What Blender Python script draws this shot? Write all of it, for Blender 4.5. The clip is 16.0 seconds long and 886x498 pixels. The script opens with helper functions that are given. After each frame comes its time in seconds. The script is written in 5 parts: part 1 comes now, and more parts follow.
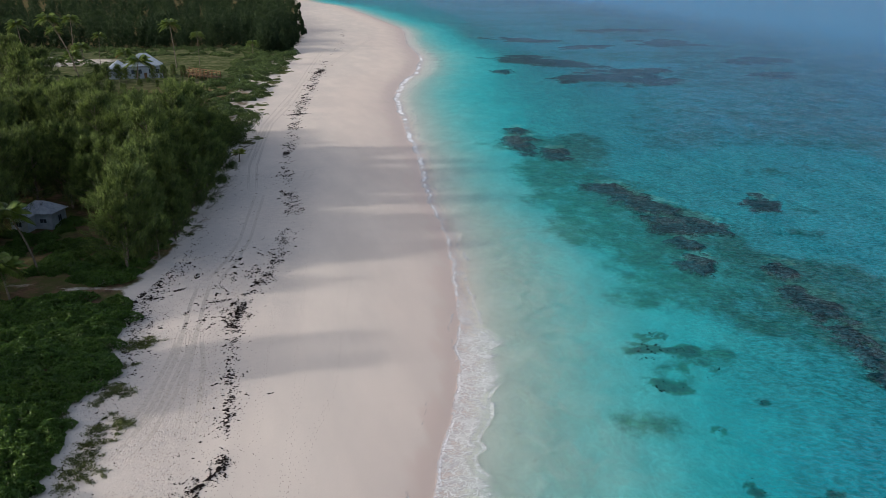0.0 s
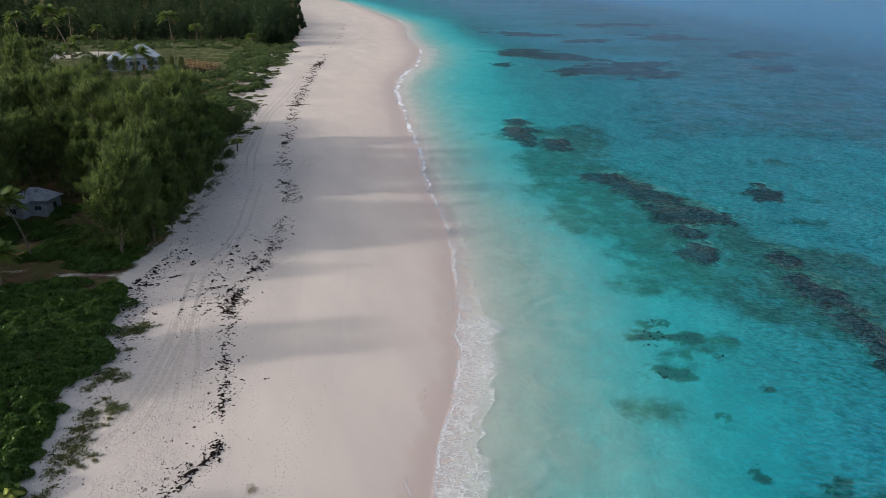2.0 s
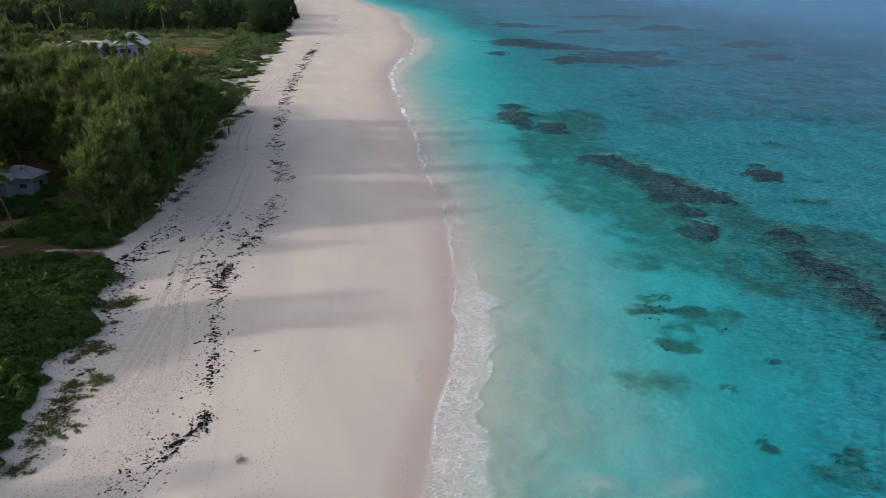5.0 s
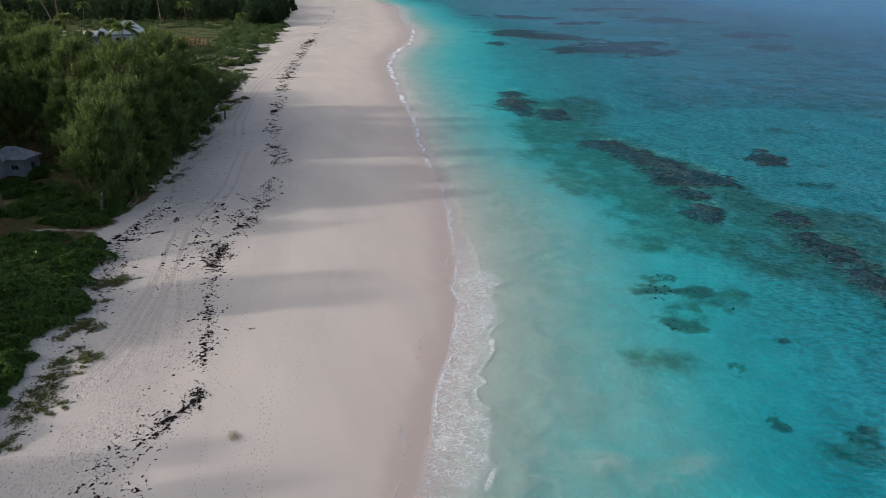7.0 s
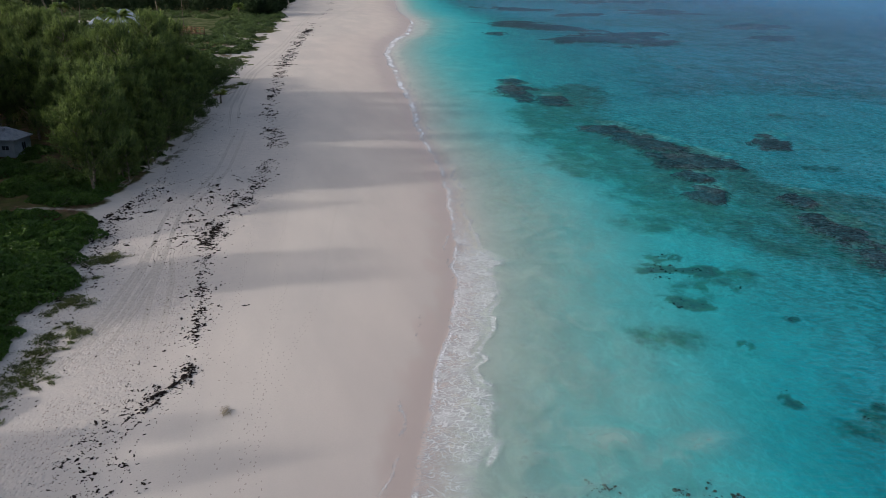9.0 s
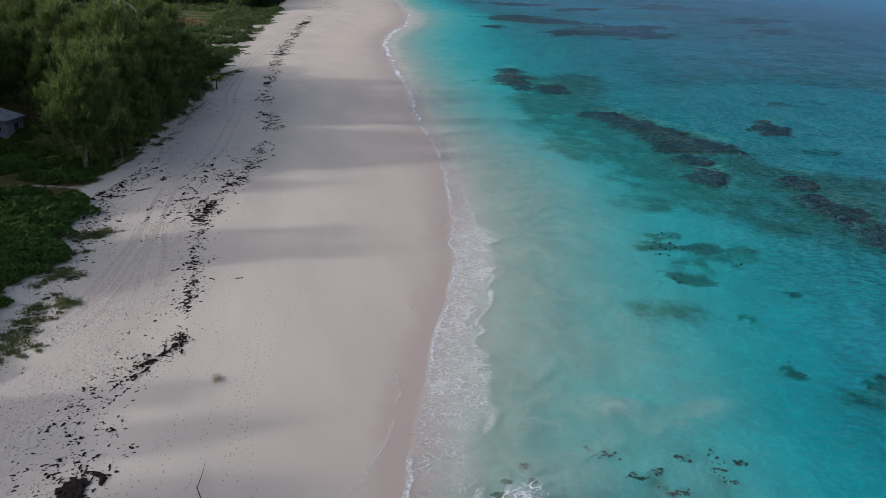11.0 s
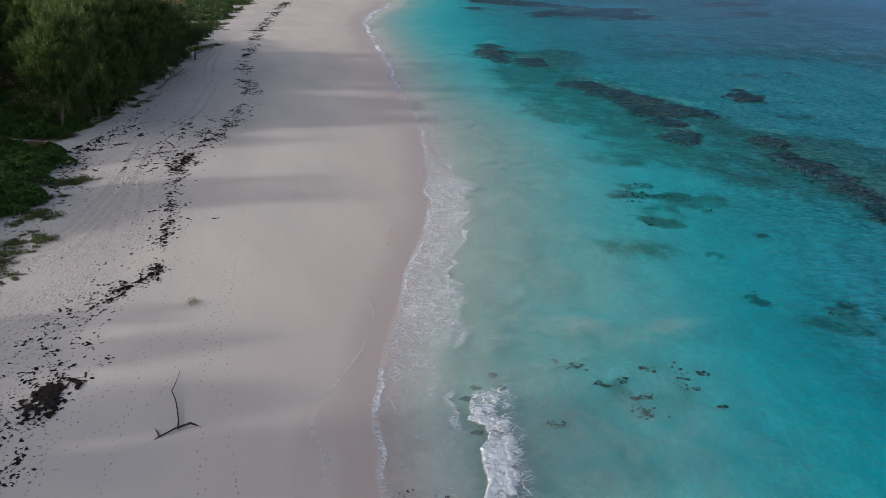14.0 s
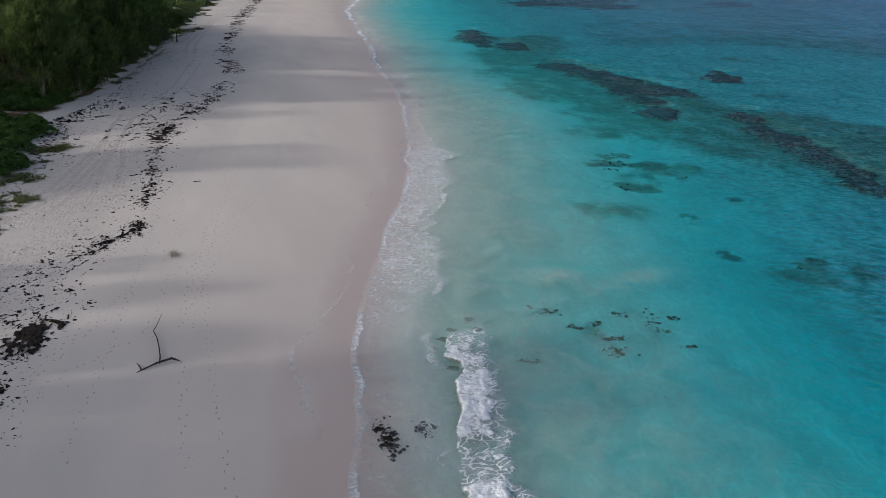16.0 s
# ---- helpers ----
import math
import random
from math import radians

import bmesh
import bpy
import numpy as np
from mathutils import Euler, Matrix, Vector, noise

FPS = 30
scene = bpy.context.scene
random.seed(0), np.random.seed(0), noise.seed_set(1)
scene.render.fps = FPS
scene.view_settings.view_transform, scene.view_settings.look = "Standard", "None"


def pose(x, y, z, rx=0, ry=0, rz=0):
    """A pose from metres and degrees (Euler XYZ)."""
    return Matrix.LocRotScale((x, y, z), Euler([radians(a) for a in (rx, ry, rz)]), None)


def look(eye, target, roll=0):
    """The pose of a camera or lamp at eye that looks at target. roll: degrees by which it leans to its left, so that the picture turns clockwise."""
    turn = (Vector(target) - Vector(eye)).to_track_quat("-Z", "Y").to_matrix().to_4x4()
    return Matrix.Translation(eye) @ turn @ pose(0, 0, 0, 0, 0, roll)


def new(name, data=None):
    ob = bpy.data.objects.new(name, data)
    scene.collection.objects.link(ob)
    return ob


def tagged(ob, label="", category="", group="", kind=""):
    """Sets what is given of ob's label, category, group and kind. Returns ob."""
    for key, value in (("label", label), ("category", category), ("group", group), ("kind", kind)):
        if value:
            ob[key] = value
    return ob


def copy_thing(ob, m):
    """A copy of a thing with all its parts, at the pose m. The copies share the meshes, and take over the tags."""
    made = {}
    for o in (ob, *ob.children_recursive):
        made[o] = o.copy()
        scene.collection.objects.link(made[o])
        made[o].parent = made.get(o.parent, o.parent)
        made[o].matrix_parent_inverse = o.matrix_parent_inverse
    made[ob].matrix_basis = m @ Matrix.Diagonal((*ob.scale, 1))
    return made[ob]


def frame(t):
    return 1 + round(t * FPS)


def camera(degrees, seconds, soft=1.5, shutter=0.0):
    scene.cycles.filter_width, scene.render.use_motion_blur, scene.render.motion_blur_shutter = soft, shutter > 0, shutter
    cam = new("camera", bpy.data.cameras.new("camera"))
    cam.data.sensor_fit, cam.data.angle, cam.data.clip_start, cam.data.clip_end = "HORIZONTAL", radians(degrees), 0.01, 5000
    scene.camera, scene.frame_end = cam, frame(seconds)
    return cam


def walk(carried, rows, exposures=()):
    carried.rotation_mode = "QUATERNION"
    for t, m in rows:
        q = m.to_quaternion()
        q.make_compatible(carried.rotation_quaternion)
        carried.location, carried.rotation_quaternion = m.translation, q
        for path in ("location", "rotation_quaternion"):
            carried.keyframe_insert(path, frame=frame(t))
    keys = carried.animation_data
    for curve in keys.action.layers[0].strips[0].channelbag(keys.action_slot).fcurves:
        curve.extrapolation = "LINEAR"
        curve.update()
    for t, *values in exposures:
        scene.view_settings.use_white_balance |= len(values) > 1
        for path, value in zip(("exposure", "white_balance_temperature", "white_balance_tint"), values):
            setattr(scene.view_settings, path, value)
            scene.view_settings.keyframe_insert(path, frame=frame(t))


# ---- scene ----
cam = camera(56.7, 16.0, soft=0.6)
PATH = [
    (0, (1.197, -40.629, 39.643), (1.645, -38.782, 39.02), -0.3),
    (0.5, (1.282, -40.394, 39.274), (1.729, -38.547, 38.648), -0.3),
    (1, (1.352, -40.146, 38.866), (1.799, -38.3, 38.239), -0.3),
    (1.5, (1.409, -39.897, 38.422), (1.856, -38.052, 37.793), -0.3),
    (2, (1.456, -39.653, 37.947), (1.904, -37.809, 37.316), -0.2),
    (2.5, (1.495, -39.413, 37.444), (1.946, -37.57, 36.812), -0.2),
    (3, (1.53, -39.174, 36.918), (1.982, -37.331, 36.284), -0.2),
    (3.5, (1.562, -38.928, 36.371), (2.016, -37.087, 35.736), -0.2),
    (4, (1.591, -38.67, 35.808), (2.048, -36.83, 35.172), -0.2),
    (6.5, (1.756, -37.033, 32.83), (2.219, -35.199, 32.181), -0.1),
    (7, (1.795, -36.64, 32.215), (2.259, -34.807, 31.564), -0.1),
    (7.5, (1.837, -36.24, 31.597), (2.302, -34.408, 30.943), -0.1),
    (8, (1.882, -35.848, 30.976), (2.347, -34.017, 30.319), 0.0),
    (8.5, (1.928, -35.478, 30.351), (2.394, -33.648, 29.692), 0.0),
    (9, (1.974, -35.15, 29.724), (2.442, -33.321, 29.063), 0.0),
    (11.5, (2.189, -34.8, 26.535), (2.664, -32.975, 25.868), 0.2),
    (12, (2.221, -35.096, 25.887), (2.7, -33.275, 25.215), 0.2),
    (12.5, (2.247, -35.529, 25.237), (2.732, -33.71, 24.561), 0.2),
    (13, (2.264, -36.086, 24.587), (2.757, -34.271, 23.908), 0.3),
    (13.5, (2.274, -36.747, 23.94), (2.775, -34.934, 23.259), 0.3),
    (14, (2.274, -37.472, 23.298), (2.784, -35.663, 22.615), 0.3),
    (14.5, (2.263, -38.207, 22.666), (2.784, -36.401, 21.984), 0.4),
    (15, (2.242, -38.876, 22.052), (2.773, -37.073, 21.368), 0.4),
    (15.5, (2.21, -39.378, 21.462), (2.749, -37.579, 20.774), 0.4),
    (16, (2.167, -39.585, 20.906), (2.712, -37.79, 20.214), 0.5),
]
EXPOSURES = [(0, 0.84, 6480, 10.0), (4, 0.79, 6480, 10.0), (9, 0.60, 6320, 10.0), (12, 0.48, 6200, 10.0), (16, 0.40, 6130, 10.0)]
walk(cam, [(t, look(eye, target, roll)) for t, eye, target, roll in PATH], EXPOSURES)

# ---- light: a low sun over the trees behind the beach, and a clear pale sky ----
SUN_ELEVATION, SUN_FROM = radians(18), Vector((-1.0, -0.08, 0.0)).normalized()
world = bpy.data.worlds.new("sky")
scene.world = world
world.use_nodes = True
sky = world.node_tree.nodes.new("ShaderNodeTexSky")
sky.sky_type, sky.sun_disc = "NISHITA", False
sky.sun_elevation = SUN_ELEVATION
sky.sun_rotation = math.atan2(SUN_FROM.x, SUN_FROM.y)
sky.air_density, sky.dust_density, sky.ozone_density = 0.85, 4.0, 1.0
world.node_tree.nodes["Background"].inputs["Strength"].default_value = 0.15
grey, veil = world.node_tree.nodes.new("ShaderNodeRGBToBW"), world.node_tree.nodes.new("ShaderNodeMixRGB")
veil.inputs["Fac"].default_value = 0.38  # thin bright cloud over the whole sky
world.node_tree.links.new(sky.outputs[0], grey.inputs[0])
world.node_tree.links.new(sky.outputs[0], veil.inputs["Color1"])
world.node_tree.links.new(grey.outputs[0], veil.inputs["Color2"])
world.node_tree.links.new(veil.outputs[0], world.node_tree.nodes["Background"].inputs[0])
sun_data = bpy.data.lights.new("sun", "SUN")
sun_data.energy, sun_data.angle, sun_data.color = 1.5, radians(1.3), (1.0, 0.925, 0.83)
sun = new("sun", sun_data)
sun_way = SUN_FROM * math.cos(SUN_ELEVATION) + Vector((0, 0, math.sin(SUN_ELEVATION)))
sun.matrix_world = look(tuple(sun_way * 300), (0, 0, 0))


# ---- materials ----
class Nodes:
    """A short hand for node materials."""

    def __init__(self, name):
        self.mat = bpy.data.materials.new(name)
        self.mat.use_nodes = True
        self.tree = self.mat.node_tree
        self.tree.nodes.clear()
        self.out = self.tree.nodes.new("ShaderNodeOutputMaterial")

    def node(self, kind, settings=None, **inputs):
        n = self.tree.nodes.new(kind)
        some = settings or {}
        if "operation" in some:
            n.operation = some["operation"]
        if "use_clamp" in some:
            n.use_clamp = some["use_clamp"]
        if "attribute_name" in some:
            n.attribute_name = some["attribute_name"]
        if "interpolation_type" in some:
            n.interpolation_type = some["interpolation_type"]
        if "data_type" in some:
            n.data_type, n.blend_type = some["data_type"], some["blend_type"]
        if "feature" in some:
            n.voronoi_dimensions, n.feature = some["voronoi_dimensions"], some["feature"]
        for key, value in inputs.items():
            self.put(n, key.replace("_", " "), value)
        return n

    def put(self, n, key, value):
        socket = n.inputs[int(key)] if str(key).isdigit() else n.inputs[key]
        if isinstance(value, bpy.types.NodeSocket):
            self.tree.links.new(value, socket)
        else:
            socket.default_value = value

    def math(self, op, a, b=0.0, clamp=False):
        n = self.node("ShaderNodeMath", {"operation": op, "use_clamp": clamp})
        self.put(n, 0, a), self.put(n, 1, b)
        return n.outputs[0]

    def attr(self, name):
        return self.node("ShaderNodeAttribute", {"attribute_name": name}).outputs["Fac"]

    def place(self):
        return self.node("ShaderNodeNewGeometry").outputs["Position"]

    def scaled(self, vector, sx, sy, sz, turn=0.0):
        """The place turned about the upright axis, then stretched."""
        for rotation, scale in (((0, 0, turn), (1, 1, 1)), ((0, 0, 0), (sx, sy, sz))):
            n = self.node("ShaderNodeMapping")
            self.put(n, "Vector", vector)
            n.inputs["Scale"].default_value, n.inputs["Rotation"].default_value = scale, rotation
            vector = n.outputs[0]
        return vector

    def noise(self, vector, scale, detail=3.0, rough=0.55, warp=0.0):
        n = self.node("ShaderNodeTexNoise", Scale=scale, Detail=detail, Roughness=rough, Distortion=warp)
        self.put(n, "Vector", vector)
        return n.outputs["Fac"]

    def band(self, value, low, high, to_low=0.0, to_high=1.0):
        n = self.node("ShaderNodeMapRange", {"interpolation_type": "SMOOTHSTEP"})
        self.put(n, 0, value), self.put(n, 1, low), self.put(n, 2, high), self.put(n, 3, to_low), self.put(n, 4, to_high)
        return n.outputs[0]

    def mix(self, fac, a, b, how="MIX"):
        n = self.node("ShaderNodeMix", {"data_type": "RGBA", "blend_type": how})
        self.put(n, 0, fac)
        self.put(n, 6, a if isinstance(a, bpy.types.NodeSocket) else (*a, 1))
        self.put(n, 7, b if isinstance(b, bpy.types.NodeSocket) else (*b, 1))
        return n.outputs[2]

    def bump(self, height, strength, distance):
        n = self.node("ShaderNodeBump", Strength=strength, Distance=distance)
        self.put(n, "Height", height)
        return n.outputs[0]

    def finish(self, colour, rough=0.8, normal=None, metal=0.0, specular=0.5):
        b = self.node("ShaderNodeBsdfPrincipled")
        self.put(b, "Base Color", colour if isinstance(colour, bpy.types.NodeSocket) else (*colour, 1))
        self.put(b, "Roughness", rough), self.put(b, "Metallic", metal), self.put(b, "Specular IOR Level", specular)
        if normal is not None:
            self.put(b, "Normal", normal)
        self.tree.links.new(b.outputs[0], self.out.inputs[0])
        return self.mat


def ground_material():
    m = Nodes("sand_and_soil")
    p = m.place()
    shore, wood, grass, tread = m.attr("shore"), m.attr("wood"), m.attr("grass"), m.attr("tread")
    fine, broad = m.noise(p, 9.0, 4), m.noise(m.scaled(p, 0.16, 0.05, 0.1), 1.0, 4)
    dry = m.mix(m.band(broad, 0.3, 0.7), (0.545, 0.487, 0.445), (0.625, 0.555, 0.500))
    dry = m.mix(m.math("MULTIPLY", m.band(fine, 0.35, 0.75), 0.35), dry, (0.50, 0.455, 0.405))
    dry = m.mix(m.math("MULTIPLY", tread, m.band(m.noise(p, 1.1, 6, 0.7), 0.36, 0.62, 0.22, 0.65)), dry, (0.46, 0.425, 0.40))
    edge = m.math("ADD", shore, m.math("MULTIPLY", m.math("SUBTRACT", m.noise(m.scaled(p, 0.3, 0.10, 0.3), 1.0, 3), 0.5), 7.0))
    wet = m.band(edge, -3.8, -1.5)
    damp = m.band(edge, -14.0, -4.0, 0.0, 0.4)
    colour = m.mix(damp, dry, (0.56, 0.468, 0.42))
    colour = m.mix(wet, colour, (0.515, 0.412, 0.362))
    under = m.band(shore, -0.3, 3.0)
    bed = m.mix(m.band(m.noise(m.scaled(p, 0.3, 0.12, 0.3, 0.35), 1.0, 5, 0.6), 0.35, 0.7), (0.56, 0.515, 0.44), (0.68, 0.62, 0.53))
    # Bright caustic lines, light put into the colour of the sea bed.
    bed_caustics = m.noise(m.scaled(p, 1.0, 0.38, 1.0, 0.12), 0.9, 5, 0.6, 0.8)
    bed = m.mix(m.band(m.math("ABSOLUTE", m.math("SUBTRACT", bed_caustics, 0.5)), 0.05, 0.0, 0.0, 0.3), bed, (0.80, 0.76, 0.68))
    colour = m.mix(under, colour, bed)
    weed = m.mix(m.band(m.noise(p, 0.5, 7, 0.75), 0.38, 0.62), (0.085, 0.110, 0.062), (0.265, 0.275, 0.150))
    weed = m.mix(m.band(m.noise(p, 1.7, 5, 0.7), 0.52, 0.66, 0.0, 0.7), weed, (0.040, 0.048, 0.036))
    weed = m.mix(m.band(grass, 0.82, 1.15, 0.0, 0.6), weed, (0.036, 0.050, 0.042))
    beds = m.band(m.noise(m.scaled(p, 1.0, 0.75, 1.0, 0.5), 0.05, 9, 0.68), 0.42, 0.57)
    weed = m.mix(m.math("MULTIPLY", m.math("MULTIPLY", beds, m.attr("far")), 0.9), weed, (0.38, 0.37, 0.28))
    turf = m.noise(m.scaled(p, 1.0, 0.7, 1.0, 0.3), 0.22, 9, 0.74)
    patch = m.band(m.math("ADD", grass, m.math("MULTIPLY", m.math("SUBTRACT", turf, 0.5), 1.9)), 0.25, 0.80, 0.0, 0.86)
    patch = m.math("MULTIPLY", patch, m.band(grass, 0.02, 0.15))
    colour = m.mix(patch, colour, weed)
    meadow = m.mix(m.band(m.noise(p, 0.25, 6, 0.75), 0.40, 0.66), (0.046, 0.062, 0.024), (0.135, 0.138, 0.075))
    litter = m.mix(m.band(m.noise(p, 0.8, 6, 0.7), 0.3, 0.7), (0.055, 0.042, 0.026), (0.17, 0.105, 0.07))
    green = m.mix(m.band(m.noise(p, 0.35, 5, 0.7), 0.35, 0.65), litter, (0.075, 0.085, 0.03))
    wood = m.band(m.math("ADD", wood, m.math("MULTIPLY", m.math("SUBTRACT", m.noise(p, 0.3, 6, 0.7), 0.5), 1.1)), 0.30, 0.70)
    green = m.mix(m.attr("meadow"), green, meadow)
    colour = m.mix(wood, colour, green)
    rough = m.math("SUBTRACT", 0.92, m.math("MULTIPLY", wet, 0.42))
    lumps = m.math("MULTIPLY", m.noise(p, 3.1, 5, 0.72), m.math("ADD", m.math("MULTIPLY", tread, 0.8), 0.05))
    pits = m.node("ShaderNodeTexVoronoi", {"feature": "SMOOTH_F1", "voronoi_dimensions": "2D"}, Scale=2.3, Smoothness=0.25)
    m.put(pits, "Vector", m.scaled(p, 1.3, 0.75, 1.0))
    dents = m.math("MULTIPLY", m.math("MULTIPLY", m.band(pits.outputs["Distance"], 0.05, 0.42), tread), m.band(m.noise(p, 0.35, 3), 0.42, 0.62, 0.08, 0.5))
    lumps = m.math("ADD", lumps, dents)
    relief = m.math("ADD", lumps, m.math("MULTIPLY", fine, 0.09))
    dryness = m.math("SUBTRACT", 1.0, m.math("MULTIPLY", wet, 0.9))
    return m.finish(colour, rough, m.bump(m.math("MULTIPLY", relief, dryness), 0.75, 0.10), 0.0, m.math("MULTIPLY", wet, 0.5))


def water_material():
    m = Nodes("clear_turquoise_water")
    p, depth, deep, murk = m.place(), m.attr("depth"), m.attr("deep"), m.attr("murk")
    small = m.noise(m.scaled(p, 0.8, 1.2, 1.0, 0.5), 1.5, 3, 0.6, 0.3)
    chop = m.noise(m.scaled(p, 0.80, 0.90, 1.0, 0.25), 1.0, 4, 0.8, 0.4)
    large = m.noise(m.scaled(p, 0.13, 0.30, 1.0, 1.0), 1.0, 4, 0.55, 0.8)
    roll = m.noise(m.scaled(p, 0.52, 0.26, 1.0, 0.2), 1.0, 3, 0.7, 0.6)
    fleck = m.math("ADD", m.math("MULTIPLY", m.band(small, 0.47, 0.55), 0.44), m.math("MULTIPLY", m.band(chop, 0.46, 0.54), 0.28))
    broad = m.noise(m.scaled(p, 0.20, 0.075, 1.0, 0.15), 1.0, 3, 0.7, 0.5)
    fleck = m.math("ADD", fleck, m.math("ADD", m.math("MULTIPLY", m.band(roll, 0.44, 0.56), 0.16), m.math("MULTIPLY", m.band(broad, 0.44, 0.56), 0.12)))
    # Caustic light in the shallows, drawn as thin bright threads in the tint.
    thread = m.noise(m.scaled(p, 0.75, 0.42, 1.0, 0.35), 1.0, 2, 0.45, 1.4)
    tint_caustics = m.math("MULTIPLY", m.band(m.math("ABSOLUTE", m.math("SUBTRACT", thread, 0.5)), 0.07, 0.0), m.math("MULTIPLY", m.band(depth, 0.25, 0.8), m.band(depth, 2.9, 1.5)))
    waves = m.math("ADD", m.math("MULTIPLY", m.math("SUBTRACT", fleck, 0.5), m.band(depth, 0.9, 3.0, 0.05, 0.55)), m.band(large, 0.35, 0.65, 0.95, 1.07))
    path = m.math("MULTIPLY", depth, waves)
    tint = m.node("ShaderNodeCombineColor")
    # Lit and dark wavelet faces are put into the tint by noise.
    dim = m.math("SUBTRACT", 1.0, m.math("MULTIPLY", m.math("SUBTRACT", m.band(deep, 2.7, 4.0, 0.70, 0.56), fleck), m.band(deep, 1.25, 2.4, 0.06, 0.80)))
    dim = m.math("MULTIPLY", dim, m.math("ADD", 0.89, m.math("MULTIPLY", tint_caustics, 0.11)))
    for n, clear in enumerate((0.345, 0.90, 0.968)):
        m.put(tint, n, m.math("MULTIPLY", m.math("POWER", clear, path), dim))
    height = m.math("ADD", m.math("MULTIPLY", small, 0.55), m.math("MULTIPLY", chop, 0.9))
    normal = m.bump(height, m.band(depth, 0.0, 0.8, 0.15, 1.0), 0.6)
    clear = m.node("ShaderNodeBsdfTransparent", Color=tint.outputs[0])
    # The same wavelet light and shade goes into the body colour.
    body = m.node("ShaderNodeBsdfDiffuse", Color=m.mix(m.band(fleck, 0.25, 0.75), (0.036, 0.19, 0.395), (0.078, 0.35, 0.63)), Normal=normal)
    inner = m.node("ShaderNodeMixShader")
    m.put(inner, 0, m.band(depth, 2.5, 8.0, 0.0, 0.70)), m.put(inner, 1, clear.outputs[0]), m.put(inner, 2, body.outputs[0])
    silt = m.node("ShaderNodeBsdfDiffuse", Color=(0.40, 0.50, 0.45, 1))
    cloudy = m.node("ShaderNodeMixShader")
    m.put(cloudy, 0, m.math("MULTIPLY", murk, m.band(m.noise(m.scaled(p, 0.32, 0.2, 1.0, 0.3), 1.0, 7, 0.62, 1.5), 0.32, 0.68, 0.08, 0.46)))
    m.put(cloudy, 1, inner.outputs[0]), m.put(cloudy, 2, silt.outputs[0])
    gloss = m.node("ShaderNodeBsdfGlossy", Color=(1, 1, 1, 1), Roughness=0.15, Normal=normal)
    facing = m.node("ShaderNodeLayerWeight", Blend=0.5, Normal=normal).outputs["Facing"]
    shine = m.math("ADD", m.math("MULTIPLY", m.math("POWER", facing, 4.0), 0.20), 0.004, True)
    # Sky glints are placed by the fleck noise on top of the true gloss.
    facets = m.math("MULTIPLY", m.math("MULTIPLY", m.math("SUBTRACT", fleck, 0.25), m.math("POWER", facing, 2.0)), m.math("ADD", m.band(deep, 1.3, 2.6, 0.0, 0.30), m.band(deep, 2.9, 4.2, 0.0, 0.30)))
    shine = m.math("ADD", shine, facets, True)
    whole = m.node("ShaderNodeMixShader")
    m.put(whole, 0, shine), m.put(whole, 1, cloudy.outputs[0]), m.put(whole, 2, gloss.outputs[0])
    m.tree.links.new(whole.outputs[0], m.out.inputs[0])
    return m.mat


def foam_material(name, lace, strong, solid):
    """Foam: a thin veil, fine threads round bubbles' cells and, where thick, a full cover."""
    m = Nodes(name)
    p, thick = m.place(), m.attr("thick")
    warp = m.node("ShaderNodeTexNoise", Scale=0.9, Detail=4.0)
    m.put(warp, "Vector", p)
    shift = m.node("ShaderNodeVectorMath", {"operation": "MULTIPLY_ADD"})
    m.put(shift, 0, warp.outputs["Color"]), m.put(shift, 1, (2.2, 2.2, 0.0)), m.put(shift, 2, p)
    cells = m.node("ShaderNodeTexVoronoi", {"feature": "DISTANCE_TO_EDGE", "voronoi_dimensions": "2D"}, Scale=1.35)
    m.put(cells, "Vector", m.scaled(shift.outputs[0], 0.9, 1.9, 1.0))
    cells_b = m.node("ShaderNodeTexVoronoi", {"feature": "DISTANCE_TO_EDGE", "voronoi_dimensions": "2D"}, Scale=4.6)
    m.put(cells_b, "Vector", shift.outputs[0])
    spots, grain = m.noise(p, 0.5, 5, 0.65), m.noise(p, 4.5, 4, 0.7)
    line = m.math("MULTIPLY", m.math("ADD", thick, m.math("MULTIPLY", m.math("SUBTRACT", spots, 0.5), 1.3)), lace)
    big = m.band(m.math("SUBTRACT", line, cells.outputs["Distance"]), -0.03, 0.09, 0.0, strong)
    fine = m.band(m.math("SUBTRACT", m.math("MULTIPLY", line, 0.5), cells_b.outputs["Distance"]), -0.04, 0.10, 0.0, strong * 0.75)
    veil = m.math("MULTIPLY", m.band(thick, 0.10, 0.8, 0.0, 0.56), m.band(m.math("ADD", spots, m.math("MULTIPLY", grain, 0.3)), 0.4, 0.85, 0.1, 1.0))
    full = m.band(m.math("ADD", thick, m.math("MULTIPLY", m.math("SUBTRACT", grain, 0.5), 1.2)), solid, solid + 0.35)
    cover = m.math("MULTIPLY", m.math("MAXIMUM", m.math("MAXIMUM", big, fine), m.math("MAXIMUM", veil, full)), m.band(thick, 0.0, 0.12))
    white = m.node("ShaderNodeBsdfDiffuse", Color=(0.80, 0.81, 0.83, 1), Normal=m.bump(grain, 0.9, 0.10))
    clear = m.node("ShaderNodeBsdfTransparent")
    mixed = m.node("ShaderNodeMixShader")
    m.put(mixed, 0, cover), m.put(mixed, 1, clear.outputs[0]), m.put(mixed, 2, white.outputs[0])
    m.tree.links.new(mixed.outputs[0], m.out.inputs[0])
    return m.mat


